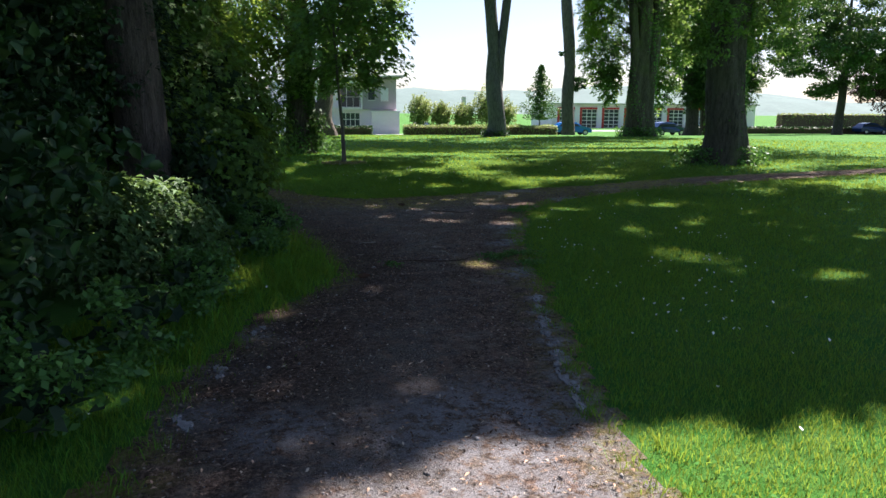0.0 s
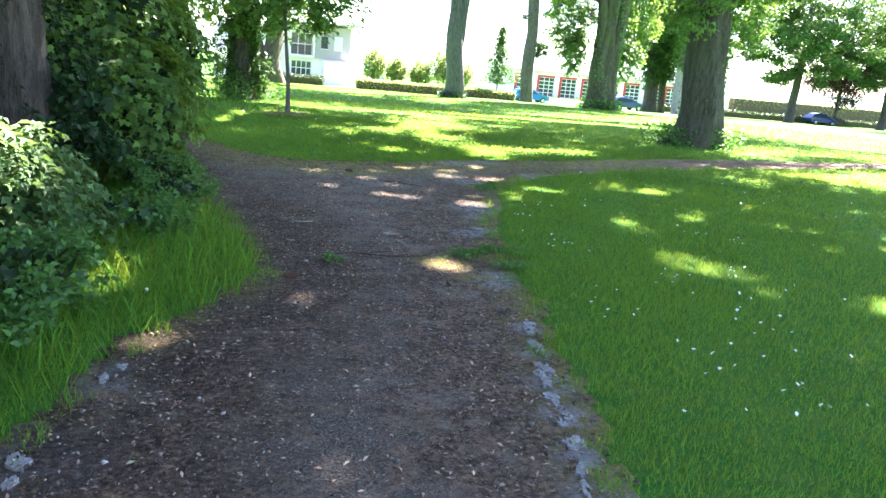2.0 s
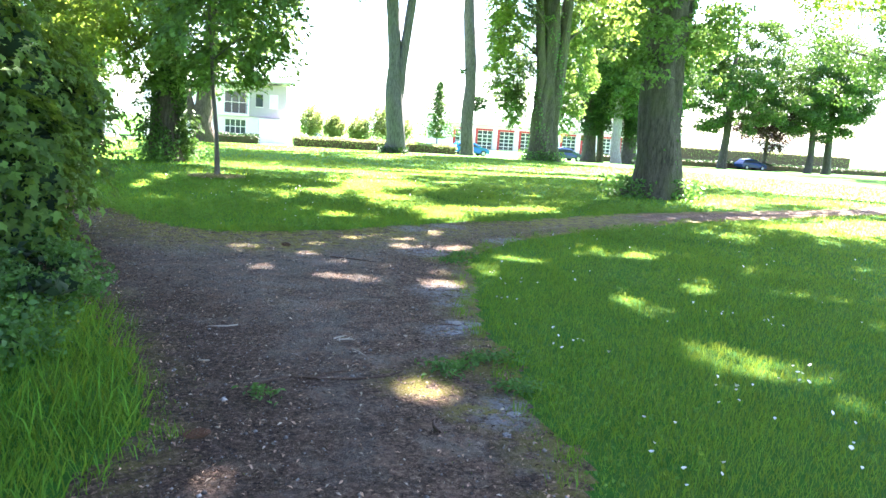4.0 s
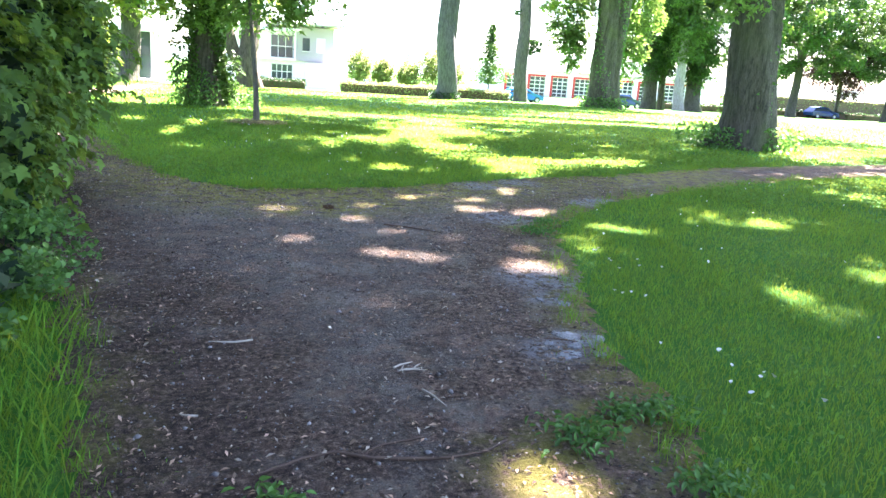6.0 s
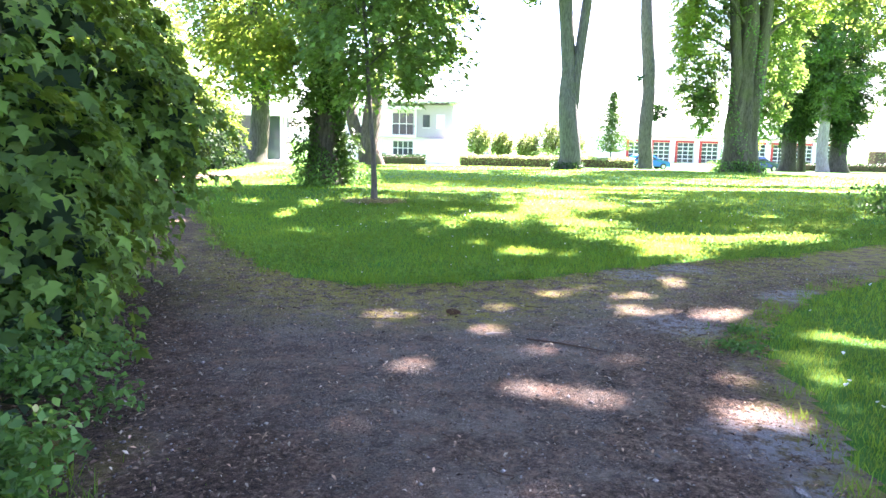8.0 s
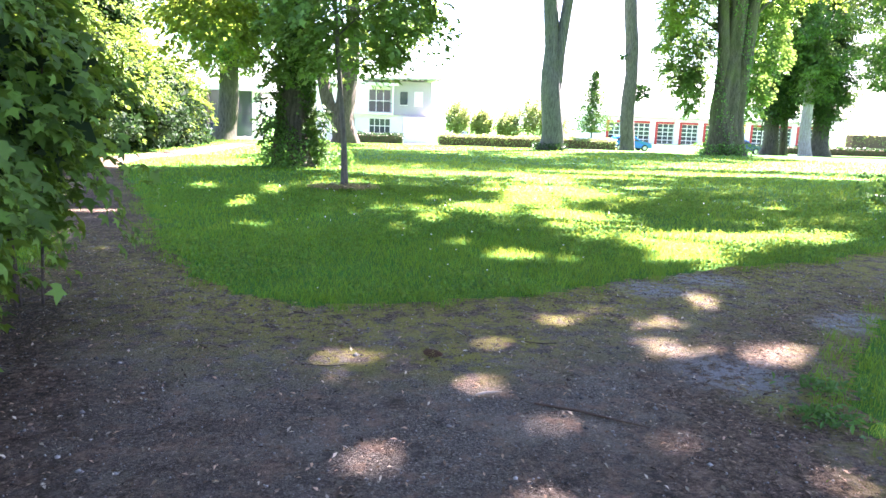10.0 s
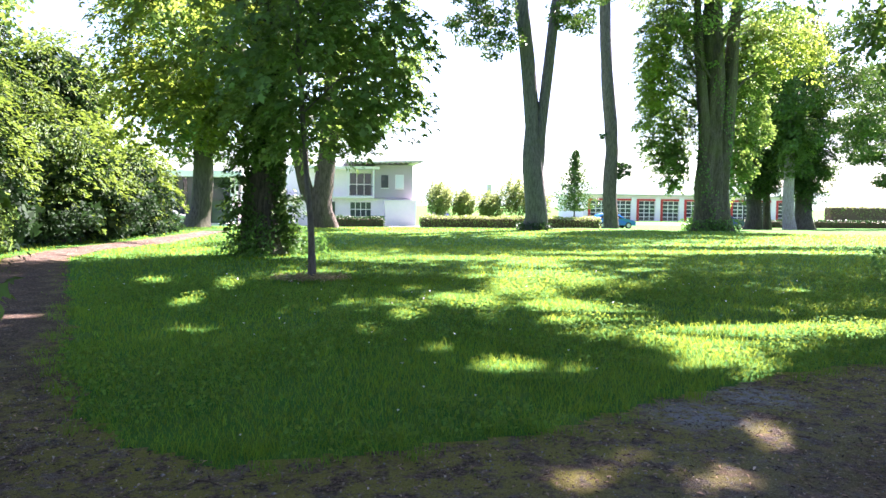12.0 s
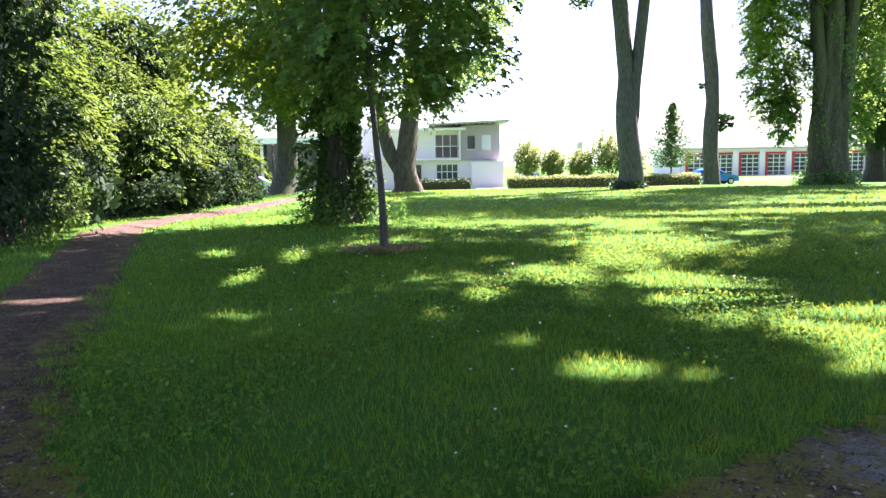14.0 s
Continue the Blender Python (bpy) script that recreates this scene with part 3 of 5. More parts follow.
def tube(points, radii, seg=14, lump=0.12, seed=0.0, flare=0.0):
    """Vertices and faces of an uneven tapered limb along points."""
    pts, radii = np.array(points, float), np.array(radii, float)
    k = len(pts)
    fine = np.linspace(0, k - 1, max(2, (k - 1) * 5 + 1))
    c = np.stack([np.interp(fine, np.arange(k), pts[:, i]) for i in range(3)], 1)
    rr = np.interp(fine, np.arange(k), radii)
    c[:, 0] += 0.25 * rr * np.sin(fine * 2.1 + seed)
    c[:, 1] += 0.25 * rr * np.cos(fine * 1.7 + seed)
    d = np.gradient(c, axis=0)
    d /= np.linalg.norm(d, axis=1)[:, None]
    side = np.cross(d, np.array([0.31, 0.95, 0.05]))
    side /= np.linalg.norm(side, axis=1)[:, None]
    other = np.cross(d, side)
    ang = np.linspace(0, 2 * np.pi, seg, endpoint=False)
    hgt = c[:, 2] - c[0, 2]
    ridge = 1 + lump * (np.sin(ang * 3 + seed)[None] * np.cos(hgt * 0.35 + seed)[:, None] + 0.6 * np.sin(ang * 7 + hgt[:, None] * 0.5 + seed) + 0.5 * np.sin(ang * 5 - hgt[:, None] * 1.3))
    if flare:
        ridge = ridge * (1 + flare * np.exp(-hgt / 0.45)[:, None] * (0.75 + 0.5 * np.sin(ang * 5 + seed)[None]))
    rad = rr[:, None] * ridge
    v = c[:, None] + side[:, None] * (np.cos(ang)[None, :, None] * rad[..., None]) + other[:, None] * (np.sin(ang)[None, :, None] * rad[..., None])
    m = len(c)
    i = np.arange(m - 1)[:, None] * seg
    j = np.arange(seg)[None]
    j2 = (j + 1) % seg
    f = np.stack([i + j, i + j2, i + seg + j2, i + seg + j], -1).reshape(-1, 4)
    return v.reshape(-1, 3), f


def joined(tubes):
    v, f, o = [], [], 0
    for a, b in tubes:
        v.append(a)
        f.append(b + o)
        o += len(a)
    return np.concatenate(v), np.concatenate(f)


def limb(name, tubes, material, parent, label=""):
    v, f = joined(tubes)
    return child(name, np_mesh(name, v, f, material, True), parent, label)


def branches(base, n, length, r0, rise, r, top):
    """Limbs that spread from the stem between base and top."""
    out = []
    for i in range(n):
        a, u = r.random() * 6.28, r.random()
        s = np.array(base) * (1 - u) + np.array(top) * u
        L = length * (0.6 + 0.6 * r.random())
        e = s + np.array([math.cos(a) * L, math.sin(a) * L, L * rise * (0.5 + r.random())])
        m = (s + e) / 2 + np.array([0, 0, 0.12 * L])
        out.append(tube([s, m, e], [r0 * (1 - 0.4 * u), r0 * 0.55, r0 * 0.15], 7, 0.08, i))
    return out


def seeded(n):
    return np.random.default_rng(n)


def tree(name, x, y, label, category="tree"):
    return thing(name, x, y, float(ground_z(x, y)), label, category)


def crown(t, p, size, material, up=0.6, name="crown", fine=False, label="", r=rng):
    o = np.array(t.location)
    return tagged(child(name, leaf_mesh(name, p - o, size, material, up, fine=fine, r=r), t, label), kind="stuff")


def big_lime():
    r = seeded(11)
    t = tree("lime_tree", 12.15, 20.3, "massive old lime tree with shoots round its foot")
    tubes = [tube([(0, 0, -0.2), (0, 0, 2), (0.15, 0.1, 5), (0.3, 0.1, 8), (0.2, 0, 13), (0.4, 0, 19)], [0.72, 0.63, 0.6, 0.58, 0.48, 0.15], 30, 0.11, 1.0, 0.7)]
    tubes += branches((0.2, 0, 5.2), 12, 5.5, 0.26, 0.6, r, (0.3, 0, 14))
    limb("trunk", tubes, BARK, t)
    base = np.array([12.15, 20.3, 0])
    crown(t, clumped(base + (-0.5, 0, 13.0), (9.0, 8.0, 6.0), 180, 21000, 1.5, r, floor=7.0), 0.34, LEAF_DIM, r=r)
    # Limbs and crown added above the view to shade the lawn.
    limb("shade_limb", [tube([(0, 0, 6.5), (-5, 1, 9.5), (-9, 3, 12)], [0.35, 0.24, 0.06], 9, 0.08, 1), tube([(0, 0, 8), (-4, 3, 11), (-7, 6, 14)], [0.3, 0.2, 0.05], 9, 0.08, 2), tube([(0, 0, 7), (-4, -2, 10), (-7, -3, 13)], [0.3, 0.2, 0.05], 9, 0.08, 3)], BARK, t)
    crown(t, clumped(np.array([5.0, 25.0, 13.0]), (9.5, 9.0, 4.2), 220, 28000, 1.35, r, floor=9.2), 0.36, LEAF_DIM, name="shade_crown", r=r)
    low = np.concatenate([clumped(base + (-1.3, -0.6, 5.2), (1.3, 1.4, 1.7), 26, 2600, 0.5, r, floor=3.4, carve=False), clumped(base + (1.5, 0.3, 5.0), (1.3, 1.4, 1.9), 26, 2400, 0.5, r, floor=3.2, carve=False)])
    crown(t, low, 0.17, LEAF_LIME, name="low_foliage", r=r)
    limb("hanging_limb", [tube([(0.2, 0, 7.0), (4, 0.5, 9.5), (8, 1.5, 9.2), (10, 2, 8.0)], [0.26, 0.18, 0.1, 0.03], 9, 0.08, 5)], BARK, t)
    spray_crown(t, [sprays(base + (8.8, 1.8, 8.6), (2.6, 1.8, 1.9), 150, 40, 0.6, r, carve=False), sprays(base + (4.0, 0.8, 9.6), (3.0, 1.6, 1.6), 100, 40, 0.6, r, carve=False)], 0.17, LEAF_LIT, "hanging_foliage", r=r)
    n = 9000
    a, h = r.random(n) * 6.28, 6.5 * r.random(n)
    k = r.random(n) < 0.30 + 0.6 * np.sin(a + 0.9 + 0.5 * np.sin(h))
    crown(t, (np.stack([np.cos(a) * (0.66 + 0.12 * r.random(n)), np.sin(a) * (0.66 + 0.12 * r.random(n)), h], 1) + base)[k], 0.12, LEAF_BUSH, 0.0, "ivy", label="scattered ivy leaves", r=r)
    a = r.random(2600) * 6.28
    d = 0.8 + 0.9 * r.random(2600) ** 2
    p = np.stack([np.cos(a) * d, np.sin(a) * d, 0.05 + 0.6 * r.random(2600) ** 1.7], 1) + base
    p = p[r.random(2600) < 0.5 + 0.5 * np.sin(a * 2 + 2.0)]
    crown(t, p, 0.13, LEAF_BUSH, name="foot_foliage", r=r)


def double_tree():
    r = seeded(12)
    t = tree("twin_stemmed_tree", 11.25, 48.3, "tall twin-stemmed tree with smooth grey bark")
    limb("trunk", [tube([(0, 0, -0.2), (0, 0, 1.5), (-0.05, 0, 4), (-0.22, 0, 6), (-0.98, 0, 12.5), (-1.3, 0, 18), (-0.6, 0, 25)], [0.68, 0.6, 0.56, 0.43, 0.40, 0.3, 0.08], 20, 0.05, 0.4, 0.3)], BARK_GREY, t)
    limb("stem", [tube([(0.1, 0.05, 2.4), (0.2, 0.05, 4.4), (0.42, 0, 6.3), (0.95, 0, 12.5), (1.7, 0, 18), (3.5, 0, 24)], [0.2, 0.36, 0.32, 0.29, 0.22, 0.06], 16, 0.05, 0.9)] + branches((0.9, 0, 17), 10, 5.5, 0.14, 0.5, r, (2.0, 0, 21)), BARK_GREY, t)
    base = np.array([11.25, 48.3, 0])
    p = np.concatenate([clumped(base + (3.0, -1.0, 22.5), (9.0, 5.0, 4.0), 130, 16000, 1.6, r, floor=18.0), clumped(base + (-3.0, -0.6, 12.0), (2.3, 2, 2.5), 40, 4600, 0.55, r, carve=False), clumped(base + (2.2, -0.6, 12.5), (1.6, 2, 1.8), 26, 2600, 0.55, r, carve=False)])
    crown(t, p, np.where(p[:, 2] > 16.5, 0.40, 0.2), LEAF_DIM, r=r)
    a = r.random(500) * 6.28
    d = 0.65 + 0.45 * r.random(500) ** 2
    crown(t, np.stack([np.cos(a) * d, np.sin(a) * d, 0.45 * r.random(500)], 1) + base, 0.16, LEAF_DARK, name="foot_foliage", r=r)


def bare_tree():
    r = seeded(13)
    t = tree("tall_bare_tree", 24.6, 69.9, "tall slender tree with a bare flaking trunk")
    limb("trunk", [tube([(0, 0, -0.3), (0.02, 0, 3), (0.1, 0, 7), (-0.35, 0, 11), (-0.6, 0, 15), (-1.0, 0, 20), (-1.3, 0, 27)], [0.66, 0.62, 0.56, 0.58, 0.5, 0.48, 0.2], 18, 0.07, 2.2, 0.25)], BARK_FLAKY, t)
    base = np.array([24.6, 69.9, ground_z(0, 69.9)])
    crown(t, np.concatenate([clumped(base + (-1.2, 0, 25), (4.5, 4, 5), 60, 5000, 1.3, r), clumped(base + (1.25, -0.2, 4.9), (0.6, 0.6, 1.1), 9, 420, 0.45, r, carve=False), clumped(base + (-0.9, -0.2, 8.2), (0.35, 0.4, 0.3), 4, 60, 0.3, r, carve=False)]), 0.3, LEAF_DARK, r=r)


def fluted_lime():
    r = seeded(21)
    x, y = 22.75, 49.4
    t = tree("lime_tree", x, y, "old lime tree with fluted trunk and leafy side shoots")
    tubes = [tube([(0, 0, -0.2), (0, 0, 2), (0.05, 0, 5), (0.0, 0.1, 8), (-0.1, 0, 13), (0, 0, 21)], [0.92, 0.82, 0.78, 0.68, 0.52, 0.15], 26, 0.17, 2.0, 0.35),
             tube([(0.55, -0.35, -0.2), (0.62, -0.3, 2.5), (0.8, -0.2, 6), (1.15, 0.0, 11), (1.7, 0, 19)], [0.62, 0.5, 0.46, 0.38, 0.1], 20, 0.13, 3.1, 0.35),
             tube([(-0.55, -0.3, -0.2), (-0.55, -0.3, 2.5), (-0.65, -0.2, 6), (-1.0, 0.0, 11), (-1.5, 0, 18)], [0.5, 0.4, 0.36, 0.28, 0.08], 18, 0.13, 4.4, 0.35)]
    tubes += branches((0, 0, 5), 12, 3.6, 0.14, 0.7, r, (0, 0, 15))
    limb("trunk", tubes, BARK, t)
    base = np.array([x, y, 0])
    crown(t, clumped(base + (0, 0, 15.5), (5.2, 5.0, 6.5), 150, 22000, 1.1, r, floor=8.5), 0.21, LEAF_LIME, r=r)
    left = [sprays(base + (-2.5, 1.0, 9.2), (2.1, 1.5, 6.0), 460, 44, 0.6, r, carve=False), sprays(base + (-2.3, 0.2, 3.8), (0.8, 0.8, 1.6), 70, 40, 0.45, r, carve=False)]
    right = [sprays(base + (3.0, 1.8, 8.8), (2.0, 1.5, 5.6), 360, 44, 0.6, r, carve=False), sprays(base + (2.6, 1.6, 3.4), (0.7, 0.8, 1.6), 40, 40, 0.45, r, carve=False)]
    spray_crown(t, left + right, 0.2, LEAF_LIME, "side_foliage", r=r)
    spray_crown(t, [sprays(base + (4.9, 0.2, 11.6), (3.0, 1.5, 1.9), 140, 44, 0.7, r, carve=False), sprays(base + (-4.2, -0.6, 9.0), (0.9, 0.9, 3.2), 80, 40, 0.6, r, carve=False)], 0.19, LEAF_LIT, "sunlit_foliage", r=r)
    a, h = r.random(4200) * 6.28, 0.3 + 9.0 * r.random(4200)
    k = r.random(4200) < 0.15 + 0.5 * np.sin(a * 3 + h * 0.8)
    crown(t, (np.stack([np.cos(a) * 1.15, np.sin(a) * 1.0 - 0.2, h], 1) + base)[k], 0.17, LEAF_BUSH, 0.0, "trunk_foliage", label="leafy shoots on the bark", r=r)
    a = r.random(1600) * 6.28
    d = 1.0 + 0.8 * r.random(1600) ** 2
    crown(t, np.stack([np.cos(a) * d, np.sin(a) * d, 0.7 * r.random(1600) ** 1.5], 1) + base, 0.17, LEAF_BUSH, name="foot_foliage", r=r)


def ivy_lime():
    r = seeded(31)
    t = tree("lime_tree", -2.35, 28.6, "broad ivy-clad lime tree with low hanging leaves")
    limb("trunk", [tube([(0, 0, -0.2), (0, 0, 1.2), (0.05, 0, 3), (0.0, 0.1, 6), (0.1, 0, 11), (0.2, 0, 17)], [0.48, 0.42, 0.39, 0.36, 0.3, 0.12], 22, 0.13, 3.0, 0.35)] + branches((0, 0, 4.2), 12, 4.0, 0.17, 0.55, r, (0, 0, 11)), BARK, t)
    base = np.array([-2.35, 28.6, 0])
    crown(t, clumped(base + (-0.2, 0.3, 10.2), (3.7, 3.9, 7.0), 190, 15000, 0.75, r, floor=3.4, shell=0.3), 0.16, LEAF_LIME, r=r)
    # Leaves added above the view to throw shade on the path.
    crown(t, clumped(np.array([2.6, 26.8, 13.2]), (5.5, 5.0, 2.6), 110, 11000, 1.0, r, floor=9.6), 0.3, LEAF_DIM, name="high_shade_crown", r=r)
    spray_crown(t, [sprays(base + (-2.0, -1.6, 6.4), (1.9, 1.6, 3.9), 330, 44, 0.5, r, floor=2.3), sprays(base + (-3.0, -1.2, 4.0), (0.9, 1.0, 1.5), 60, 40, 0.4, r, floor=1.9)], 0.15, LEAF_LIT, "sunlit_sprays", r=r)
    spray_crown(t, [sprays(base + (1.7, -0.6, 4.9), (1.9, 1.6, 2.4), 200, 44, 0.5, r, floor=2.2), sprays(base + (-0.4, -0.8, 3.4), (0.9, 0.7, 1.0), 60, 40, 0.4, r, floor=2.0)], 0.15, LEAF_LIME, "hanging_sprays", r=r)
    spray_crown(t, [sprays(base + (-0.75, -0.3, 1.5), (0.4, 0.45, 1.2), 44, 26, 0.28, r, carve=False), sprays(base + (0.7, -0.4, 1.0), (0.4, 0.4, 0.8), 30, 26, 0.28, r, carve=False)], 0.12, LEAF_DIM, "side_foliage", r=r)
    n = 12000
    a, h = r.random(n) * 6.28, 5.2 * r.random(n)
    d = 0.45 + 0.14 * r.random(n) + 0.2 * np.exp(-h / 0.5)
    keep = r.random(n) < 0.45 + 0.45 * np.sin(a * 2 + h * 1.1)
    crown(t, (np.stack([np.cos(a) * d, np.sin(a) * d, h], 1) + base)[keep], 0.13, LEAF_DIM, 0.0, "ivy", label="dark green ivy leaves", r=r)
    a = r.random(3600) * 6.28
    d = 0.5 + 1.3 * r.random(3600) ** 1.4
    k = r.random(3600) < 0.45 + 0.5 * np.sin(a * 3 + 1.0)
    crown(t, (np.stack([np.cos(a) * d, np.sin(a) * d, 1.2 * r.random(3600) ** 1.6 * (1.2 - 0.5 * d)], 1) + base)[k], 0.12, LEAF_BUSH, name="foot_foliage", r=r)


def sapling():
    r = seeded(41)
    t = tree("young_maple_tree", -0.95, 21.5, "young maple with a slim straight trunk in mulch")
    limb("trunk", [tube([(0, 0, -0.05), (-0.02, 0, 1.2), (-0.12, 0, 2.6), (-0.25, 0, 4.2), (-0.3, 0, 6.2), (-0.3, 0, 8)], [0.072, 0.058, 0.05, 0.04, 0.026, 0.01], 10, 0.05, 1.0, 0.25)] + branches((-0.15, 0, 2.9), 16, 1.3, 0.022, 0.9, r, (-0.3, 0, 6.5)), BARK_YOUNG, t)
    base = np.array([-1.2, 21.5, 0])
    spray_crown(t, [sprays(base + (0.1, 0, 5.2), (1.9, 1.8, 3.0), 250, 24, 0.42, r, floor=2.0, shell=0.3), sprays(base + (1.5, 0, 4.2), (1.0, 0.9, 1.5), 70, 24, 0.4, r, floor=2.2), sprays(base + (0.3, 0, 2.9), (1.2, 1.1, 0.6), 40, 22, 0.36, r, floor=2.0)], 0.17, LEAF_LIME, "crown", "maple", r=r)
    a = r.random(900) * 6.28
    d = 0.5 * r.random(900) ** 0.6
    m = tagged(new("mulch_ring", leaf_mesh("mulch_ring", np.stack([np.cos(a) * d * 1.5 - 0.95, np.sin(a) * d * 1.3 + 21.35, 0.04 + 0.06 * r.random(900)], 1), 0.11, STRAW, 2.5, 0.25, r=r)), "dry straw and bark mulch round a sapling", "mulch", kind="stuff")


def plain_tree(name, x, y, height, rad, crown_r, low, label, leaf=LEAF_LIME, bark=BARK, seed=50, leaves=4500, size=0.34, lean=0.0, squash=1.0, reach=(0.0, 0.0), clumps=0, clump=0.0, shoots=None):
    r = seeded(seed)
    t = tree(name, x, y, label)
    z = float(ground_z(x, y))
    tubes = [tube([(0, 0, -0.3), (0, 0, 1.5), (lean * 0.3, 0, height * 0.3), (lean * 0.6, 0, height * 0.6), (lean, 0, height)], [rad, rad * 0.85, rad * 0.75, rad * 0.5, rad * 0.1], 14, 0.08, seed, 0.3)]
    tubes += branches((0, 0, low + 0.6), 9, crown_r * 0.6, rad * 0.3, 0.6, r, (lean * 0.6, 0, height * 0.75))
    if reach != (0.0, 0.0):
        for k in range(4):
            e = (reach[0] * (0.7 + 0.2 * k), reach[1] + 3.0 * (k - 1.5), low + (height - low) * (0.25 + 0.15 * k))
            tubes.append(tube([(0, 0, low * 0.55 + k), (e[0] * 0.5, e[1] * 0.5, low + 1.0), e], [rad * 0.45, rad * 0.3, rad * 0.06], 8, 0.08, k))
    limb("trunk", tubes, bark, t)
    c = np.array([x + lean * 0.5 + reach[0], y + reach[1], z + (low + height) / 2])
    crown(t, clumped(c, (crown_r, crown_r * squash, (height - low) / 2), clumps or max(20, leaves // 70), leaves, clump or crown_r * 0.26, r, floor=z + low), size, leaf, r=r)
    if shoots:
        wide, bottom, top, n = shoots
        spray_crown(t, [sprays((x, y - 0.2, z + (bottom + top) / 2), (wide, wide, (top - bottom) / 2), n, 40, 0.7, r, shell=0.45, floor=z + bottom - 0.3, carve=False)], 0.24, leaf, "trunk_foliage", r=r, label="leafy shoots hanging about the trunk")


def all_trees():
    big_lime()
    double_tree()
    bare_tree()
    fluted_lime()
    ivy_lime()
    sapling()
    old = "old park lime tree with a leafy crown"
    plain_tree("lime_tree", -7.6, 50.5, 19, 0.68, 5.2, 4.6, "old lime tree near a glazed pavilion", seed=61, leaves=24000, size=0.24, shoots=(2.6, 3.6, 9.0, 260))
    # forked tree beyond the sapling
    r = seeded(62)
    t = tree("forked_lime_tree", -0.9, 50.8, "brown-barked tree forking low above the ground")
    limb("trunk", [tube([(0, 0, -0.2), (0, 0, 0.9), (0.25, 0, 2.4), (0.3, 0, 5), (0.6, 0, 11)], [0.8, 0.66, 0.55, 0.5, 0.25], 18, 0.08, 1.0, 0.25), tube([(-0.2, 0, 0.8), (-0.75, 0, 2.2), (-1.3, 0, 4.4), (-2.4, 0, 8)], [0.35, 0.4, 0.33, 0.15], 14, 0.08, 2.0)], BARK_BROWN, t)
    crown(t, clumped(np.array([-0.6, 50.8, 9.8]), (5.6, 4, 6.5), 140, 16000, 1.1, r, floor=4.2), 0.26, LEAF_LIME, r=r)
    # group beyond the fluted limes
    plain_tree("lime_tree", 38.0, 69.0, 20, 0.75, 5.4, 3.6, old, LEAF_DIM, seed=63, leaves=16000, size=0.26, shoots=(1.7, 1.8, 11.0, 300))
    plain_tree("dark_slim_tree", 40.0, 70.0, 15, 0.42, 3.0, 4.5, "slim dark tree among old limes", LEAF_DARK, BARK, 64, 4500, 0.26, shoots=(1.2, 3.0, 10.0, 110))
    plain_tree("pale_barked_tree", 38.7, 64.8, 19, 0.55, 3.2, 5.5, "tree with a pale bleached trunk", LEAF_LIME, BARK_PALE, 65, 5000, 0.26, shoots=(1.5, 4.5, 11.0, 150))
    plain_tree("lime_tree", 42.0, 67.2, 20, 0.85, 8.0, 3.8, old, LEAF_DIM, BARK, 66, 34000, 0.28, clumps=180, clump=1.25, shoots=(2.0, 1.8, 12.0, 420))
    plain_tree("spreading_tree", 63.0, 78.0, 19, 0.6, 8.5, 3.6, "spreading tree by the road", LEAF_DIM, BARK, 67, 40000, 0.36, clumps=210, clump=1.25)
    plain_tree("copper_leaved_tree", 75.0, 84.0, 10.0, 0.36, 4.6, 2.4, "small tree with copper-red leaves", LEAF_RED, BARK, 68, 9000, 0.36)
    plain_tree("spreading_tree", 76.0, 77.0, 18, 0.5, 7.0, 4.0, "spreading tree by the road", LEAF_DIM, BARK, 69, 26000, 0.32, clumps=140, clump=1.2)
    plain_tree("spreading_tree", 80.0, 78.0, 19, 0.6, 6.5, 4.5, "spreading tree by the road", LEAF_DIM, BARK, 70, 26000, 0.32, clumps=140, clump=1.2)
    plain_tree("lime_tree", 56.0, 46.5, 20, 0.85, 10.5, 5.0, "old lime tree at the edge of the lawn", LEAF_DIM, BARK, 71, 32000, 0.28, clumps=190, clump=1.25)
    # Added lime with its trunk out of view; the crown shades the lawn.
    plain_tree("lime_tree", 36.0, 23.0, 22, 0.7, 10.0, 10.0, "added lime tree reaching over the lawn to shade it", LEAF_LIME, BARK, 72, 24000, 0.38, reach=(-16.0, 12.0))
    # limes beside the trail, whose crowns shade it
    plain_tree("lime_tree", 14.5, 3.5, 19, 0.6, 7.5, 9.0, old, LEAF_DIM, BARK, 74, 15000, 0.38, reach=(-6.5, 3.5))
    plain_tree("lime_tree", 19.5, 13.0, 20, 0.65, 8.5, 9.0, old, LEAF_DIM, BARK, 75, 32000, 0.38, reach=(-10.5, 2.5))
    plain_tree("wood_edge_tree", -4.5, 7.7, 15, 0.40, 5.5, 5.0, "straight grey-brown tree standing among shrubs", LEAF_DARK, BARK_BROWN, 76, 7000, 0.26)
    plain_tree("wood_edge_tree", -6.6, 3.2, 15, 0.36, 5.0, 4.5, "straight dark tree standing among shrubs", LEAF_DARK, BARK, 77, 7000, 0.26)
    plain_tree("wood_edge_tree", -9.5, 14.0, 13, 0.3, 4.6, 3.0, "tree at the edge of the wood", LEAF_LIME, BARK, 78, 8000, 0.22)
    # Added wood trees at left, mostly out of view, to block sky light.
    plain_tree("wood_edge_tree", -9.0, 7.0, 15, 0.35, 5.0, 2.5, "wood tree added to deepen the shade at left", LEAF_DARK, BARK, 177, 9000, 0.3)
    plain_tree("wood_edge_tree", -5.7, 0.9, 12, 0.3, 3.5, 3.2, "wood tree added to deepen the shade at left", LEAF_DARK, BARK, 182, 10000, 0.22)
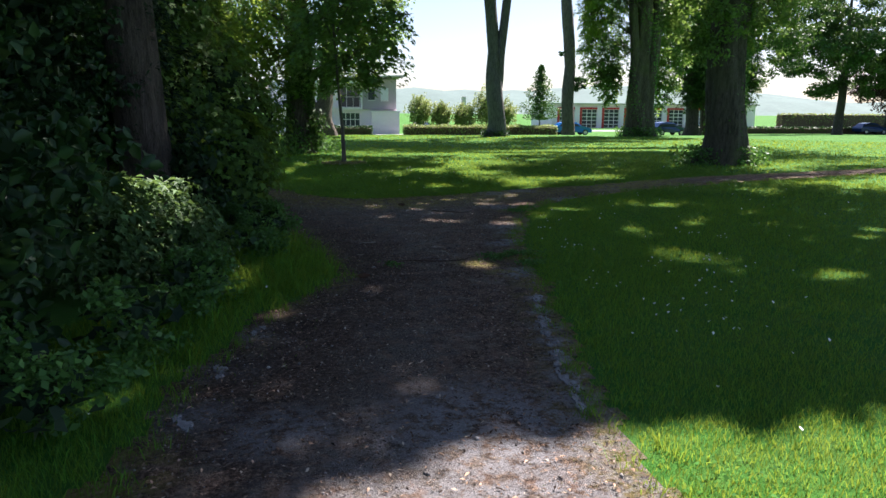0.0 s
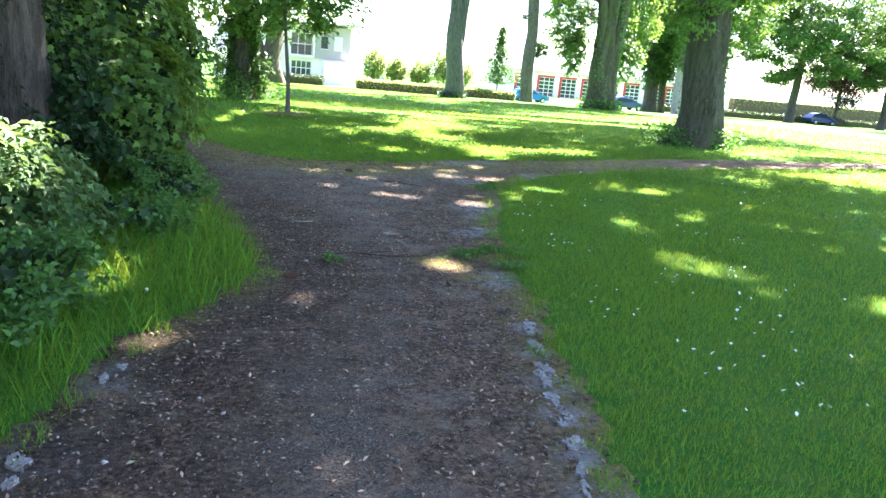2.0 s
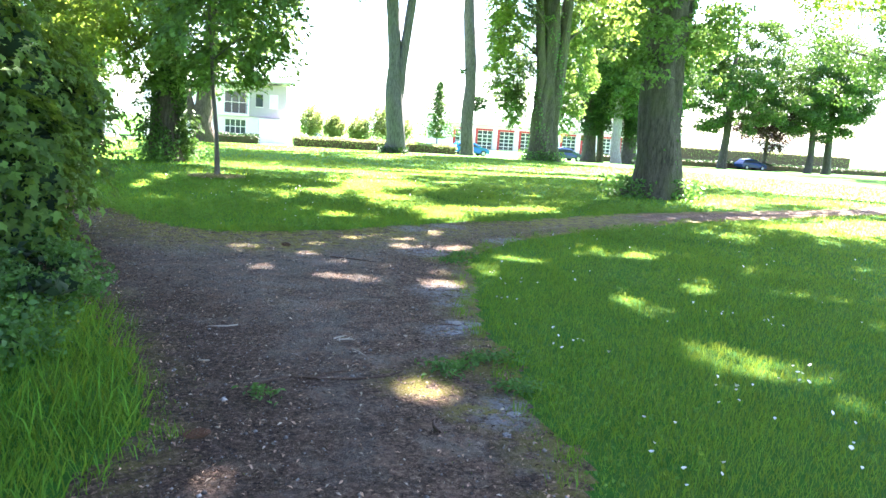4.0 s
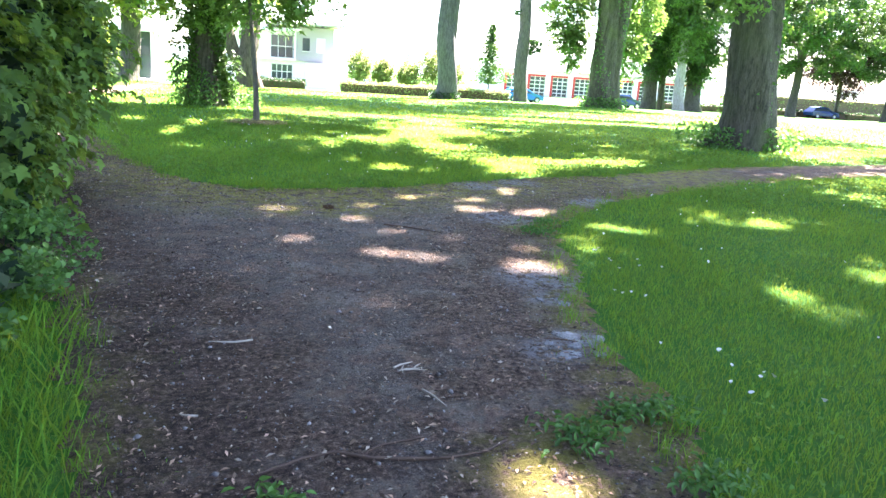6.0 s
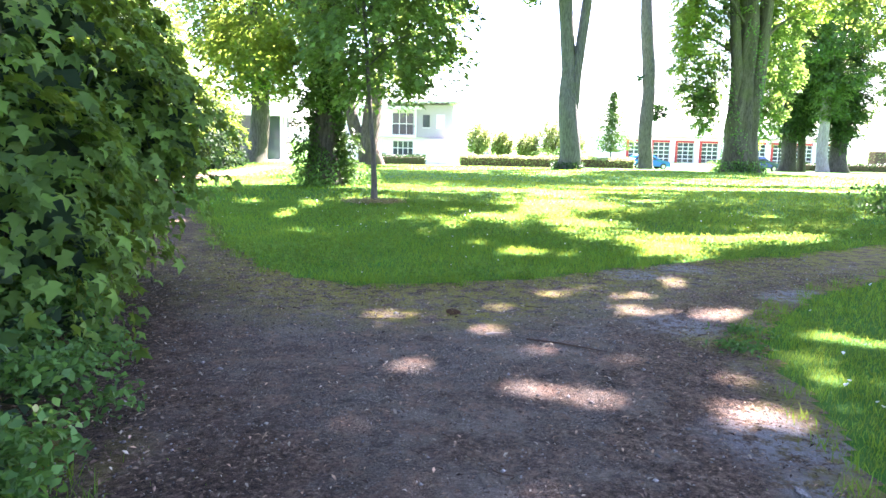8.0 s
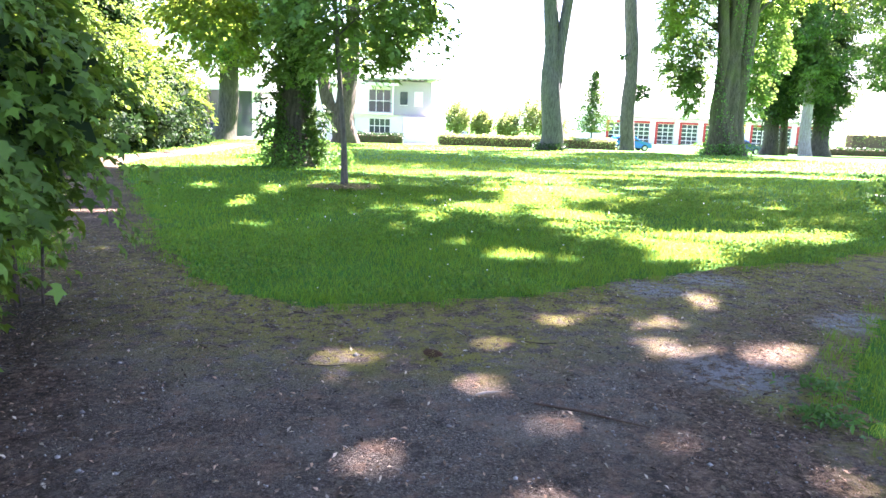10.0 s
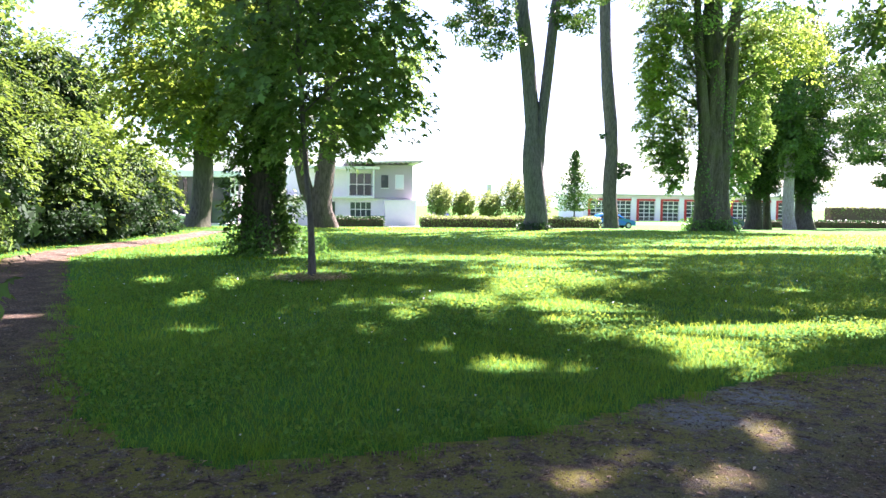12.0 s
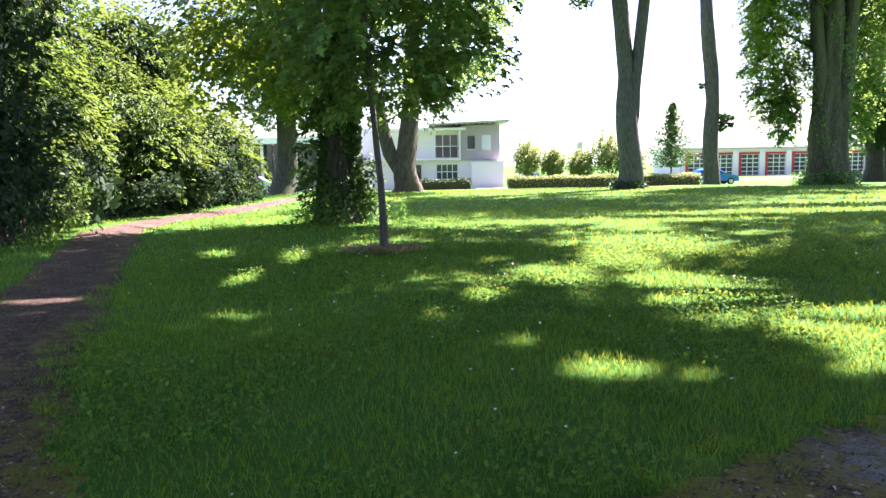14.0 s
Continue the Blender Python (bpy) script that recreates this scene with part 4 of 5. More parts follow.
    plain_tree("wood_edge_tree", -9.0, -1.0, 15, 0.35, 5.5, 2.5, "wood tree added to deepen the shade at left", LEAF_DARK, BARK, 178, 9000, 0.3)
    plain_tree("wood_edge_tree", -5.8, -3.5, 14, 0.35, 4.5, 3.5, "wood tree added to deepen the shade at left", LEAF_DARK, BARK, 179, 7000, 0.28)
    plain_tree("wood_edge_tree", -15.0, 33.0, 14, 0.35, 5.0, 2.5, "leafy tree behind sunlit shrubs", LEAF_LIME, BARK, 180, 9000, 0.28)
    plain_tree("wood_edge_tree", -16.0, 24.0, 14, 0.35, 5.0, 2.5, "leafy tree behind sunlit shrubs", LEAF_LIME, BARK, 181, 9000, 0.28)
    # young conical tree by the hedge
    r = seeded(79)
    t = tree("young_conical_tree", 25.2, 81.0, "young conical tree with a thin stem")
    limb("trunk", [tube([(0, 0, -0.1), (0, 0, 3), (0, 0, 7.6)], [0.09, 0.07, 0.015], 8, 0.03)], BARK_GREY, t)
    h = r.random(4500) ** 1.1
    a = r.random(4500) * 6.28
    d = (1.08 - h) * 2.9 * r.random(4500) ** 0.55 * (0.7 + 0.45 * np.sin(a * 3 + h * 22)) * (0.55 + 0.45 * np.clip(h * 6, 0, 1))
    crown(t, np.stack([25.2 + np.cos(a) * d, 81.0 + np.sin(a) * d, -0.85 + 1.7 + h * 6.3], 1)[:4200], 0.26, LEAF_DIM, r=r)


def shrub(name, masses, leaves, size, leaf, label, seed, clump=0.5, fine=True, up=0.5, stems=7):
    """A shrub of several leafy masses (centre, radii) on bare stems."""
    r = seeded(seed)
    cx, cy = masses[0][0][0], masses[0][0][1]
    t = thing(name, cx, cy, float(ground_z(cx, cy)), label, "shrub")
    vol = np.array([m[1][0] * m[1][1] * m[1][2] for m in masses]) ** 0.67
    p = [clumped(c, rad, max(12, int(leaves * v / vol.sum() / 90)), int(leaves * v / vol.sum()), clump, r, 0.6, 0.04, 0.28) for (c, rad), v in zip(masses, vol)]
    crown(t, np.concatenate(p), size * (0.7 + 0.6 * r.random(sum(len(q) for q in p))), leaf, up, "foliage", fine, r=r)
    # Big dark leaves fill the middle; the inner shade is put into their colour.
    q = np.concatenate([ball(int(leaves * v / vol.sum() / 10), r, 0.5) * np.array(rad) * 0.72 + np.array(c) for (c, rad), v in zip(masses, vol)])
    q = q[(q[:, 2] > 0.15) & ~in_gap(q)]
    crown(t, q, size * 2.6, LEAF_NEEDLE_SHADE, up, "inner_shade_foliage", label="dark leaves standing in for the shade inside", r=r)
    tubes = []
    for i in range(stems):
        c, rad = masses[i % len(masses)]
        s = np.array([c[0] + rad[0] * 0.25 * (r.random() - 0.5) - cx, c[1] + rad[1] * 0.25 * (r.random() - 0.5) - cy, 0.0])
        e = np.array([c[0] - cx, c[1] - cy, c[2]]) + ball(1, r)[0] * np.array(rad) * 0.45
        tubes.append(tube([s, (s + e) / 2 + np.array([0, 0, 0.1 * rad[2]]), e], [0.014 * rad[2], 0.01 * rad[2], 0.004], 6, 0.05, i))
    tagged(limb("stem", tubes, BARK_BROWN, t), kind="stuff")


def spray_shrub(name, masses, per, reach, size, leaf, label, seed, fine, upright=0.8, spread=0.55, width=0.62, dense=1.0, shell=0.16):
    """A shrub whose leaves hang in layered sprays over a middle filled with dark shade leaves."""
    r = seeded(seed)
    cx, cy = masses[0][0][0], masses[0][0][1]
    t = thing(name, cx, cy, float(ground_z(cx, cy)), label, "shrub")
    groups, inner, tubes = [], [], []
    for i, (c, rad) in enumerate(masses):
        area = (rad[0] * rad[1] + rad[0] * rad[2] + rad[1] * rad[2]) * 4.2
        groups.append(sprays(c, rad, int(dense * area / reach ** 2), per, reach, r, upright, spread, shell))
        # Near-black leaves inside each mass stand in for its shade.
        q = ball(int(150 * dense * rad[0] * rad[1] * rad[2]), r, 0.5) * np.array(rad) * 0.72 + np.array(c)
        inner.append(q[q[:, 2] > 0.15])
        for k in range(4):
            a = np.array([c[0] + rad[0] * 0.3 * (r.random() - 0.5) - cx, c[1] + rad[1] * 0.3 * (r.random() - 0.5) - cy, 0.0])
            e = np.array([c[0] - cx, c[1] - cy, c[2]]) + ball(1, r)[0] * np.array(rad) * 0.8
            tubes.append(tube([a, (a + e) / 2 + np.array([0, 0, 0.1 * rad[2]]), e], [0.014 * rad[2], 0.01 * rad[2], 0.004], 6, 0.05, k))
    spray_crown(t, groups, size, leaf, "foliage", fine, r=r, width=width)
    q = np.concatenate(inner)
    crown(t, q[~in_gap(q)], size * 2.2, LEAF_NEEDLE_SHADE, 0.5, "inner_shade_foliage", label="dark leaves standing in for the shade inside", r=r)
    tagged(limb("stem", tubes, BARK_BROWN, t), kind="stuff")


def all_shrubs():
    spray_shrub("large_shrub", [((-4.3, 10.3, 1.75), (1.65, 2.3, 1.75)), ((-3.6, 9.3, 0.9), (0.9, 1.4, 1.0)), ((-4.75, 10.4, 3.5), (1.25, 2.1, 1.5)), ((-3.35, 11.5, 1.5), (0.8, 1.0, 0.9))], 24, 0.34, 0.125, LEAF_MAPLE, "tall dense green shrub overhanging the path", 81, "maple", 0.75, 0.75, dense=1.15, shell=0.22)
    spray_shrub("leafy_shrub", [((-3.8, 4.9, 0.5), (0.65, 0.85, 0.55)), ((-4.45, 4.2, 0.65), (0.75, 0.75, 0.65))], 16, 0.22, 0.085, LEAF_PALE, "pale green leafy shrub at the wood's edge", 82, "lobed", 0.8, 0.6, dense=1.6)
    # Added to darken the wood's edge; its deep shade is in the leaf colour.
    spray_shrub("dark_conifer", [((-4.6, 8.2, 1.9), (0.85, 0.9, 1.9)), ((-4.9, 8.0, 3.6), (0.9, 1.0, 1.4))], 26, 0.34, 0.09, LEAF_NEEDLE_SHADE, "dark conifer filling the shaded hollow beside the path", 89, False, 0.7, 0.5, 0.3, 1.1, 0.3)
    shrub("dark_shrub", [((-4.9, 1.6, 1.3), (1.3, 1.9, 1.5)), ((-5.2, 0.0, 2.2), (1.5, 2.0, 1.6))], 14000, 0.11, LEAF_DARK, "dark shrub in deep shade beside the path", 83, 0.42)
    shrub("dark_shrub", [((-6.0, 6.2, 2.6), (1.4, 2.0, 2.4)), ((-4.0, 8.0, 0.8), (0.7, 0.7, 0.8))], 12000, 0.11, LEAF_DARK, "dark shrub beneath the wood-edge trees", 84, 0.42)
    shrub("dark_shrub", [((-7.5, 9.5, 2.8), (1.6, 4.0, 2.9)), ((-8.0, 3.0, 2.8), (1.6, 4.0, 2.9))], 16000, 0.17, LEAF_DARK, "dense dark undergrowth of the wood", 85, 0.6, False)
    spray_shrub("large_shrub", [((-11.0, 28.8, 2.9), (2.4, 2.8, 2.3)), ((-9.6, 34.0, 2.5), (2.3, 3.8, 2.3)), ((-12.4, 29.0, 5.0), (2.8, 3.4, 3.0)), ((-11.4, 33.0, 4.0), (2.2, 3.0, 2.0)), ((-8.9, 40.0, 2.0), (1.9, 4.0, 2.3)), ((-10.4, 36.5, 4.8), (2.3, 3.4, 2.9)), ((-13.6, 30.0, 7.4), (3.2, 3.4, 2.8)), ((-14.4, 27.5, 6.0), (2.6, 3.2, 3.4))], 36, 0.55, 0.16, LEAF_SHRUB, "large sunlit shrub beside the curving path", 86, True, 0.9, 0.35, 0.42, 1.0, 0.3)
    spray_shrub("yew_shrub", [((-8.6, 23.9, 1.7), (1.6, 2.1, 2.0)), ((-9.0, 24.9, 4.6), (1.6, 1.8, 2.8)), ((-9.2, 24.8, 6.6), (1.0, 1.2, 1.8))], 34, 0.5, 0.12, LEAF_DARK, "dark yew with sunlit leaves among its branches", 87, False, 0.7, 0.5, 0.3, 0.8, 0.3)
    # Dark leaf mass added for the shade under the sunlit shrub.
    shrub("undergrowth", [((-9.9, 29.3, 0.9), (1.9, 2.8, 1.2)), ((-8.9, 34.5, 0.9), (1.7, 3.6, 1.2)), ((-8.3, 39.5, 0.9), (1.5, 3.4, 1.1))], 16000, 0.17, LEAF_NEEDLE_SHADE, "dark leaves standing for the shade beneath the sunlit shrub", 91, 0.5, False)
    shrub("leafy_shrub", [((-9.2, 26.6, 1.0), (0.9, 1.0, 1.0))], 5000, 0.12, LEAF_LIME, "low sunlit shrub beside the path", 88, 0.35, False)
    for i, (x, rad, h) in enumerate([(9.5, 1.45, 4.2), (11.7, 1.15, 3.5), (14.1, 1.4, 3.4), (16.5, 1.6, 4.9), (18.4, 1.4, 3.8)]):
        z = float(ground_z(x, 72))
        r = seeded(90 + i)
        t = thing("rounded_shrub", x, 72.0, z, "rounded pale green tree-like shrub behind the hedge", "shrub")
        d = ball(4200, r, 0.3)
        d *= (0.85 + 0.5 * wobble(d[:, 0] * 3, d[:, 2] * 3 + d[:, 1] * 2, 1.6, i * 1.7))[:, None]
        p = d * np.array([rad, rad, h * 0.43]) + np.array([x, 72.0, z + h * 0.57])
        crown(t, p, 0.2, LEAF_HEDGE, name="foliage", r=r)
        limb("stem", [tube([(0, 0, 0), (0, 0, h * 0.3), (0, 0, h * 0.6)], [0.07, 0.06, 0.03], 7, 0.05)], BARK_GREY, t)


def low_weeds():
    for i, (x, y, a, c, h) in enumerate([(-3.0, 7.9, 0.55, 0.7, 0.35), (-2.75, 7.0, 0.45, 0.6, 0.25), (-3.2, 8.9, 0.5, 0.6, 0.4), (-3.1, 5.6, 0.6, 0.7, 0.3), (-3.3, 3.6, 0.5, 0.7, 0.35), (-3.5, 2.2, 0.5, 0.8, 0.4), (-3.7, 0.8, 0.5, 0.8, 0.4)]):
        shrub("low_weed", [((x, y, h * 0.45), (a, c, h))], 1500, 0.055, LEAF_BUSH, "low leafy weeds at the edge of the path", 400 + i, 0.16, False, 0.9, 4)


def plantain(x, y, wide, leaves, seed):
    """A flat rosette patch of small weeds trodden at the path's edge."""
    r = seeded(seed)
    t = thing("trodden_weed", x, y, 0.01, "small trodden green weeds at the path's edge", "weed")
    p = np.stack([wide * r.standard_normal(leaves) * 0.5, wide * r.standard_normal(leaves) * 0.4, 0.015 + 0.045 * r.random(leaves)], 1)
    tagged(child("foliage", leaf_mesh("foliage", p, 0.03 + 0.03 * r.random(leaves), LEAF_BUSH, 1.4, 0.4, True, r), t), kind="stuff")
    child("stem", np_mesh("stem", *tube([(0, 0, -0.01), (0.01, 0, 0.02), (0.02, 0.01, 0.05)], [0.004, 0.003, 0.001], 6), TWIG), t)


def hedge(x0, x1, y, depth, z0, h, leaf, label, n, seed, size=0.16):
    r = seeded(seed)
    t = thing("clipped_hedge", (x0 + x1) / 2, y, z0, label, "hedge")
    p = np.stack([x0 + (x1 - x0) * r.random(n), y + depth * (r.random(n) - 0.5), z0 + h * r.random(n) ** 0.7], 1)
    p[:, 2] += 0.12 * wobble(p[:, 0], p[:, 1], 1.9) * (p[:, 2] - z0) / h
    child("foliage", leaf_mesh("foliage", p - np.array(t.location), size, leaf, 0.5, r=r), t)
    w, d = (x1 - x0) / 2 - 0.1, depth / 2 - 0.12
    box("twiggy_core", (-w, w, -d, d, 0.0, h - 0.2), TWIG, t, bevel=0.05)


all_trees()
all_shrubs()
low_weeds()
for k, (px, py, wide, count) in enumerate([(0.05, 5.15, 0.2, 170), (0.3, 5.3, 0.12, 70), (0.5, 5.3, 0.2, 160), (0.38, 4.7, 0.18, 150), (-1.25, 4.85, 0.12, 60), (1.5, 9.2, 0.2, 150), (1.75, 9.6, 0.2, 120)]):
    plantain(px, py, wide, count, 450 + k)
hedge(6.7, 21.5, 64.4, 1.1, -0.55, 1.05, LEAF_HEDGE, "low clipped yellow-green hedge across the lawn", 9000, 101)
hedge(0.2, 4.4, 70.0, 1.2, -0.72, 1.0, LEAF_DARK, "low dark clipped hedge in front of a house", 3000, 102)
hedge(46.0, 112.0, 84.0, 1.2, -0.85, 0.9, LEAF_DARK, "long low dark hedge along the road", 9000, 103, 0.26)
hedge(84.0, 130.0, 120.0, 2.0, -0.85, 2.6, LEAF_HEDGE, "tall pale green hedge beyond the road", 6000, 104, 0.4)

# ---- buildings ----
def window(parent, x0, x1, z0, z1, y, cols, rows, frame_mat, glass=GLASS, bar=0.07, name="window"):
    w = new(name)
    w.parent = parent
    w.location = (x0, y, z0)
    bm = bmesh.new()
    W, H = x1 - x0, z1 - z0
    for i in range(cols + 1):
        c = W * i / cols
        box_into(bm, max(0, c - bar / 2), min(W, c + bar / 2), -0.05, 0.03, 0, H)
    for j in range(rows + 1):
        c = H * j / rows
        box_into(bm, 0, W, -0.053, 0.028, max(0, c - bar / 2), min(H, c + bar / 2))
    part("window_frame", bm, frame_mat, w)
    for i in range(cols):
        for j in range(rows):
            box("pane", (W * i / cols + bar / 2, W * (i + 1) / cols - bar / 2, -0.015, 0.015, H * j / rows + bar / 2, H * (j + 1) / rows - bar / 2), glass, w)
    box("sill", (-0.05, W + 0.05, -0.12, 0.0, -0.09, -0.035), PAINT_WHITE, w)
    return w


def house():
    x, y, z = 0.0, 80.5, -1.0
    t = thing("two_storey_house", x, y, z, "modern white and grey two-storey house with overhanging roof", "house")
    box("wall", (4.25, 8.05, 0.0, 9.0, 2.9, 6.24), PLASTER_GREY, t, "grey plastered upper wall")
    box("wall", (-6.0, 8.07, 0.3, 9.2, 0.0, 2.896), PLASTER, t, "white plastered lower wall")
    box("wall", (-6.0, 4.246, 1.2, 9.0, 2.9, 6.1), PLASTER, t, "white recessed upper wall")
    box("projecting_bay", (5.2, 8.3, -0.9, 0.296, 0.0, 2.6), PLASTER, t, "white projecting ground-floor bay")
    box("bay_coping", (5.1, 8.4, -1.0, 0.28, 2.604, 2.72), PAINT_WHITE, t)
    box("balcony_slab", (-6.0, 4.2, -0.4, 1.19, 2.905, 3.1), PAINT_WHITE, t)
    box("canopy", (-3.0, 4.7, -0.6, 1.19, 5.75, 6.0), PAINT_WHITE, t, "white flat canopy")
    for px in (1.55, 4.05):
        box("post", (px, px + 0.16, -0.3, -0.14, 3.104, 5.746), PAINT_WHITE, t)
    bm = bmesh.new()
    box_into(bm, 1.2, 8.95, -1.1, 10, 6.24, 6.4)
    for v in bm.verts:
        v.co.z += (v.co.x - 1.2) * 0.035
    part("roof", bm, ROOF, t, "shallow brown-grey roof")
    for i in range(14):
        box("rafter_tail", (1.6 + i * 0.54, 1.7 + i * 0.54, -1.0, 0.0, 6.14 + i * 0.0196, 6.25 + i * 0.0196), ROOF, t)
    window(t, 4.9, 5.6, 3.95, 5.2, -0.02, 1, 1, DARK_METAL)
    window(t, 6.3, 7.15, 3.9, 5.25, -0.02, 1, 1, PAINT_WHITE, CURTAIN)
    window(t, 1.8, 4.0, 3.15, 5.4, 1.15, 3, 2, PAINT_WHITE)
    window(t, 1.84, 3.93, 1.05, 2.5, 0.26, 4, 2, PAINT_WHITE)
    window(t, -0.4, 0.35, 0.3, 2.5, 0.26, 1, 2, DARK_METAL)
    for i in range(12):
        box("baluster", (1.75 + i * 0.2, 1.77 + i * 0.2, -0.3, -0.28, 3.12, 4.0), DARK_METAL, t)
    box("handrail", (1.7, 4.05, -0.32, -0.27, 4.0, 4.05), DARK_METAL, t)


def pavilion():
    t = thing("glazed_pavilion", -15.0, 75.0, -0.9, "single-storey glazed pavilion with white columns", "building")
    box("roof", (-9.0, 7.2, -1.2, 10, 4.45, 4.98), PAINT_WHITE, t, "flat white roof slab")
    box("plinth", (-8.5, 6.5, -0.6, 9.5, 0.0, 0.35), PAINT_WHITE, t)
    box("inner_wall", (-8.0, 6.0, 5.0, 9.0, 0.354, 4.44), PLASTER_GREY, t)
    for px in (-8.2, -6.2, -4.2, -2.2, -0.2, 0.26, 1.13, 4.06, 6.1, 6.46):
        box("column", (px, px + 0.22, -0.5, -0.28, 0.354, 4.446), PAINT_WHITE, t)
    for i in range(7):
        px = -8.0 + i * 2.0
        window(t, px + 0.26, px + 1.98, 0.36, 4.44, 0.4, 1, 2, DARK_METAL, name="glazing")


def depot():
    t = thing("garage_building", 50.0, 112.0, -1.0, "long white garage building with red-framed glazed doors", "building")
    box("wall", (-12.4, 24, 0.3, 12, 0.0, 4.0), PLASTER, t)
    box("roof", (-12.8, 24.4, -0.3, 12.4, 4.004, 4.2), ROOF, t)
    for i in range(9):
        px = -11.6 + i * 3.85
        box("pier", (px - 0.95, px - 0.15, 0.0, 0.29, 0.0, 3.7), PLASTER, t)
        box("red_jamb", (px - 0.14, px + 0.28, 0.05, 0.29, 0.0, 3.5), PAINT_RED, t, "red door jamb")
        box("lintel", (px + 0.284, px + 2.89, 0.06, 0.29, 3.21, 3.5), PAINT_RED, t, "red door lintel")
        window(t, px + 0.3, px + 2.88, 0.2, 3.2, 0.24, 3, 5, PAINT_WHITE, bar=0.1, name="garage_door")


def car(x, y, heading, paint, label):
    t = thing("parked_car", 0, 0, 0, label, "car")
    prof = [(-2.05, 0.35), (-2.1, 0.75), (-1.95, 0.95), (-1.5, 1.38), (-0.6, 1.5), (0.35, 1.42), (1.0, 0.98), (1.8, 0.82), (2.08, 0.62), (2.05, 0.3)]
    bm = bmesh.new()
    rings = []
    for s, yy in ((0.86, -0.84), (1, -0.7), (1, 0.7), (0.86, 0.84)):
        rings.append([bm.verts.new((px, yy if pz < 1.0 else yy * 0.82, 0.3 + (pz - 0.3) * (s if pz > 1 else 1))) for px, pz in prof])
    for a, b in zip(rings[:-1], rings[1:]):
        for i in range(len(prof)):
            j = (i + 1) % len(prof)
            bm.faces.new((a[i], a[j], b[j], b[i]))
    bm.faces.new(rings[0])
    bm.faces.new(rings[-1][::-1])
    bmesh.ops.recalc_face_normals(bm, faces=bm.faces)
    part("body", bm, paint, t, smooth=False)
    for s in (-1, 1):
        bm = bmesh.new()
        q = [bm.verts.new((px, s * yy, pz)) for px, yy, pz in ((-1.75, 0.83, 0.98), (0.85, 0.83, 0.98), (0.3, 0.725, 1.28), (-1.4, 0.725, 1.26))]
        q2 = [bm.verts.new((v.co.x, v.co.y - s * 0.05, v.co.z)) for v in q]
        bm.faces.new(q)
        bm.faces.new(q2[::-1])
        for i in range(4):
            bm.faces.new((q[i], q2[i], q2[(i + 1) % 4], q[(i + 1) % 4]))
        bmesh.ops.recalc_face_normals(bm, faces=bm.faces)
        part("side_window", bm, GLASS, t)
        for px in (-1.3, 1.3):
            bm = bmesh.new()
            m = Matrix.Translation((px, s * 0.76, 0.31)) @ Matrix.Rotation(math.pi / 2, 4, "X")
            bmesh.ops.create_cone(bm, cap_ends=True, segments=20, radius1=0.31, radius2=0.31, depth=0.2, matrix=m)
            w = part("wheel", bm, TYRE, t)
            bm = bmesh.new()
            m = Matrix.Translation((px, s * 0.86, 0.31)) @ Matrix.Rotation(math.pi / 2, 4, "X")
            bmesh.ops.create_cone(bm, cap_ends=True, segments=16, radius1=0.19, radius2=0.19, depth=0.03, matrix=m)
            part("rim", bm, CAR_SILVER, w)
    box("windscreen", (0.42, 0.98, -0.6, 0.6, 1.0, 1.03), GLASS, t)
    t.matrix_basis = pose(x, y, float(ground_z(x, y)), 0, 0, heading)
    return t


house()
pavilion()
depot()
car(27.2, 75.5, 0, CAR_BLUE, "bright blue hatchback parked by the road")
car(38.0, 74.0, 10, CAR_DARK, "dark blue car parked beyond the trees")
car(71.0, 82.0, 0, CAR_DARK, "dark car parked by the long hedge")
car(10.4, 78.0, 95, CAR_DARK, "dark blue car parked beside the house")
car(-13.6, 71.0, 5, CAR_SILVER, "silver car parked by the pavilion")

# road, post, lamp and hill
box("road", (24, 900, 92, 100, -0.87, -0.835), ASPHALT, None)
tagged(bpy.data.objects["road"], "pale asphalt road beyond the lawn", "road", kind="structure")
# Unseen pale paving, added as a reflector for the house front.
forecourt = box("pavement", (-14, 24, 72.6, 79.3, -0.87, -0.80), ASPHALT, None)
tagged(forecourt, "added pale paving that bounces light onto the house", "pavement", kind="structure")


def post():
    t = thing("white_pillar", 15.1, 77.0, -0.82, "slim white square pillar", "pillar")
    box("shaft", (-0.22, 0.22, -0.22, 0.22, 0.2, 4.2), PAINT_WHITE, t, bevel=0.02)
    box("base", (-0.3, 0.3, -0.3, 0.3, 0.0, 0.2), PLASTER, t, bevel=0.02)


def lamp_post():
    t = thing("street_lamp", 40.5, 74.5, -0.8, "dark slender street lamp", "street lamp")
    limb("pole", [tube([(0, 0, 0), (0, 0, 2), (0, 0, 4.0)], [0.08, 0.06, 0.05], 8, 0.0)], DARK_METAL, t)
    box("head", (-0.2, 0.2, -0.2, 0.2, 4.0, 4.45), DARK_METAL, t, bevel=0.08)


def hill():
    n = 120
    x = np.linspace(-900, 1300, n)
    h = 26 + 14 * np.sin(x * 0.004) + 6 * np.sin(x * 0.013 + 1) + 2 * np.sin(x * 0.09)
    rows = [np.stack([x, np.full(n, 700.0 + 120 * k), -2 + h * s], 1) for k, s in enumerate((0, 0.5, 0.85, 1.0, 0.9))]
    i = np.arange(n - 1)
    f = np.concatenate([np.stack([k * n + i, k * n + i + 1, (k + 1) * n + i + 1, (k + 1) * n + i], 1) for k in range(4)])
    tagged(new("backdrop", np_mesh("backdrop", np.concatenate(rows), f, HILL, True)), "low wooded hill on the horizon", "hill", kind="structure")


post()
lamp_post()
hill()


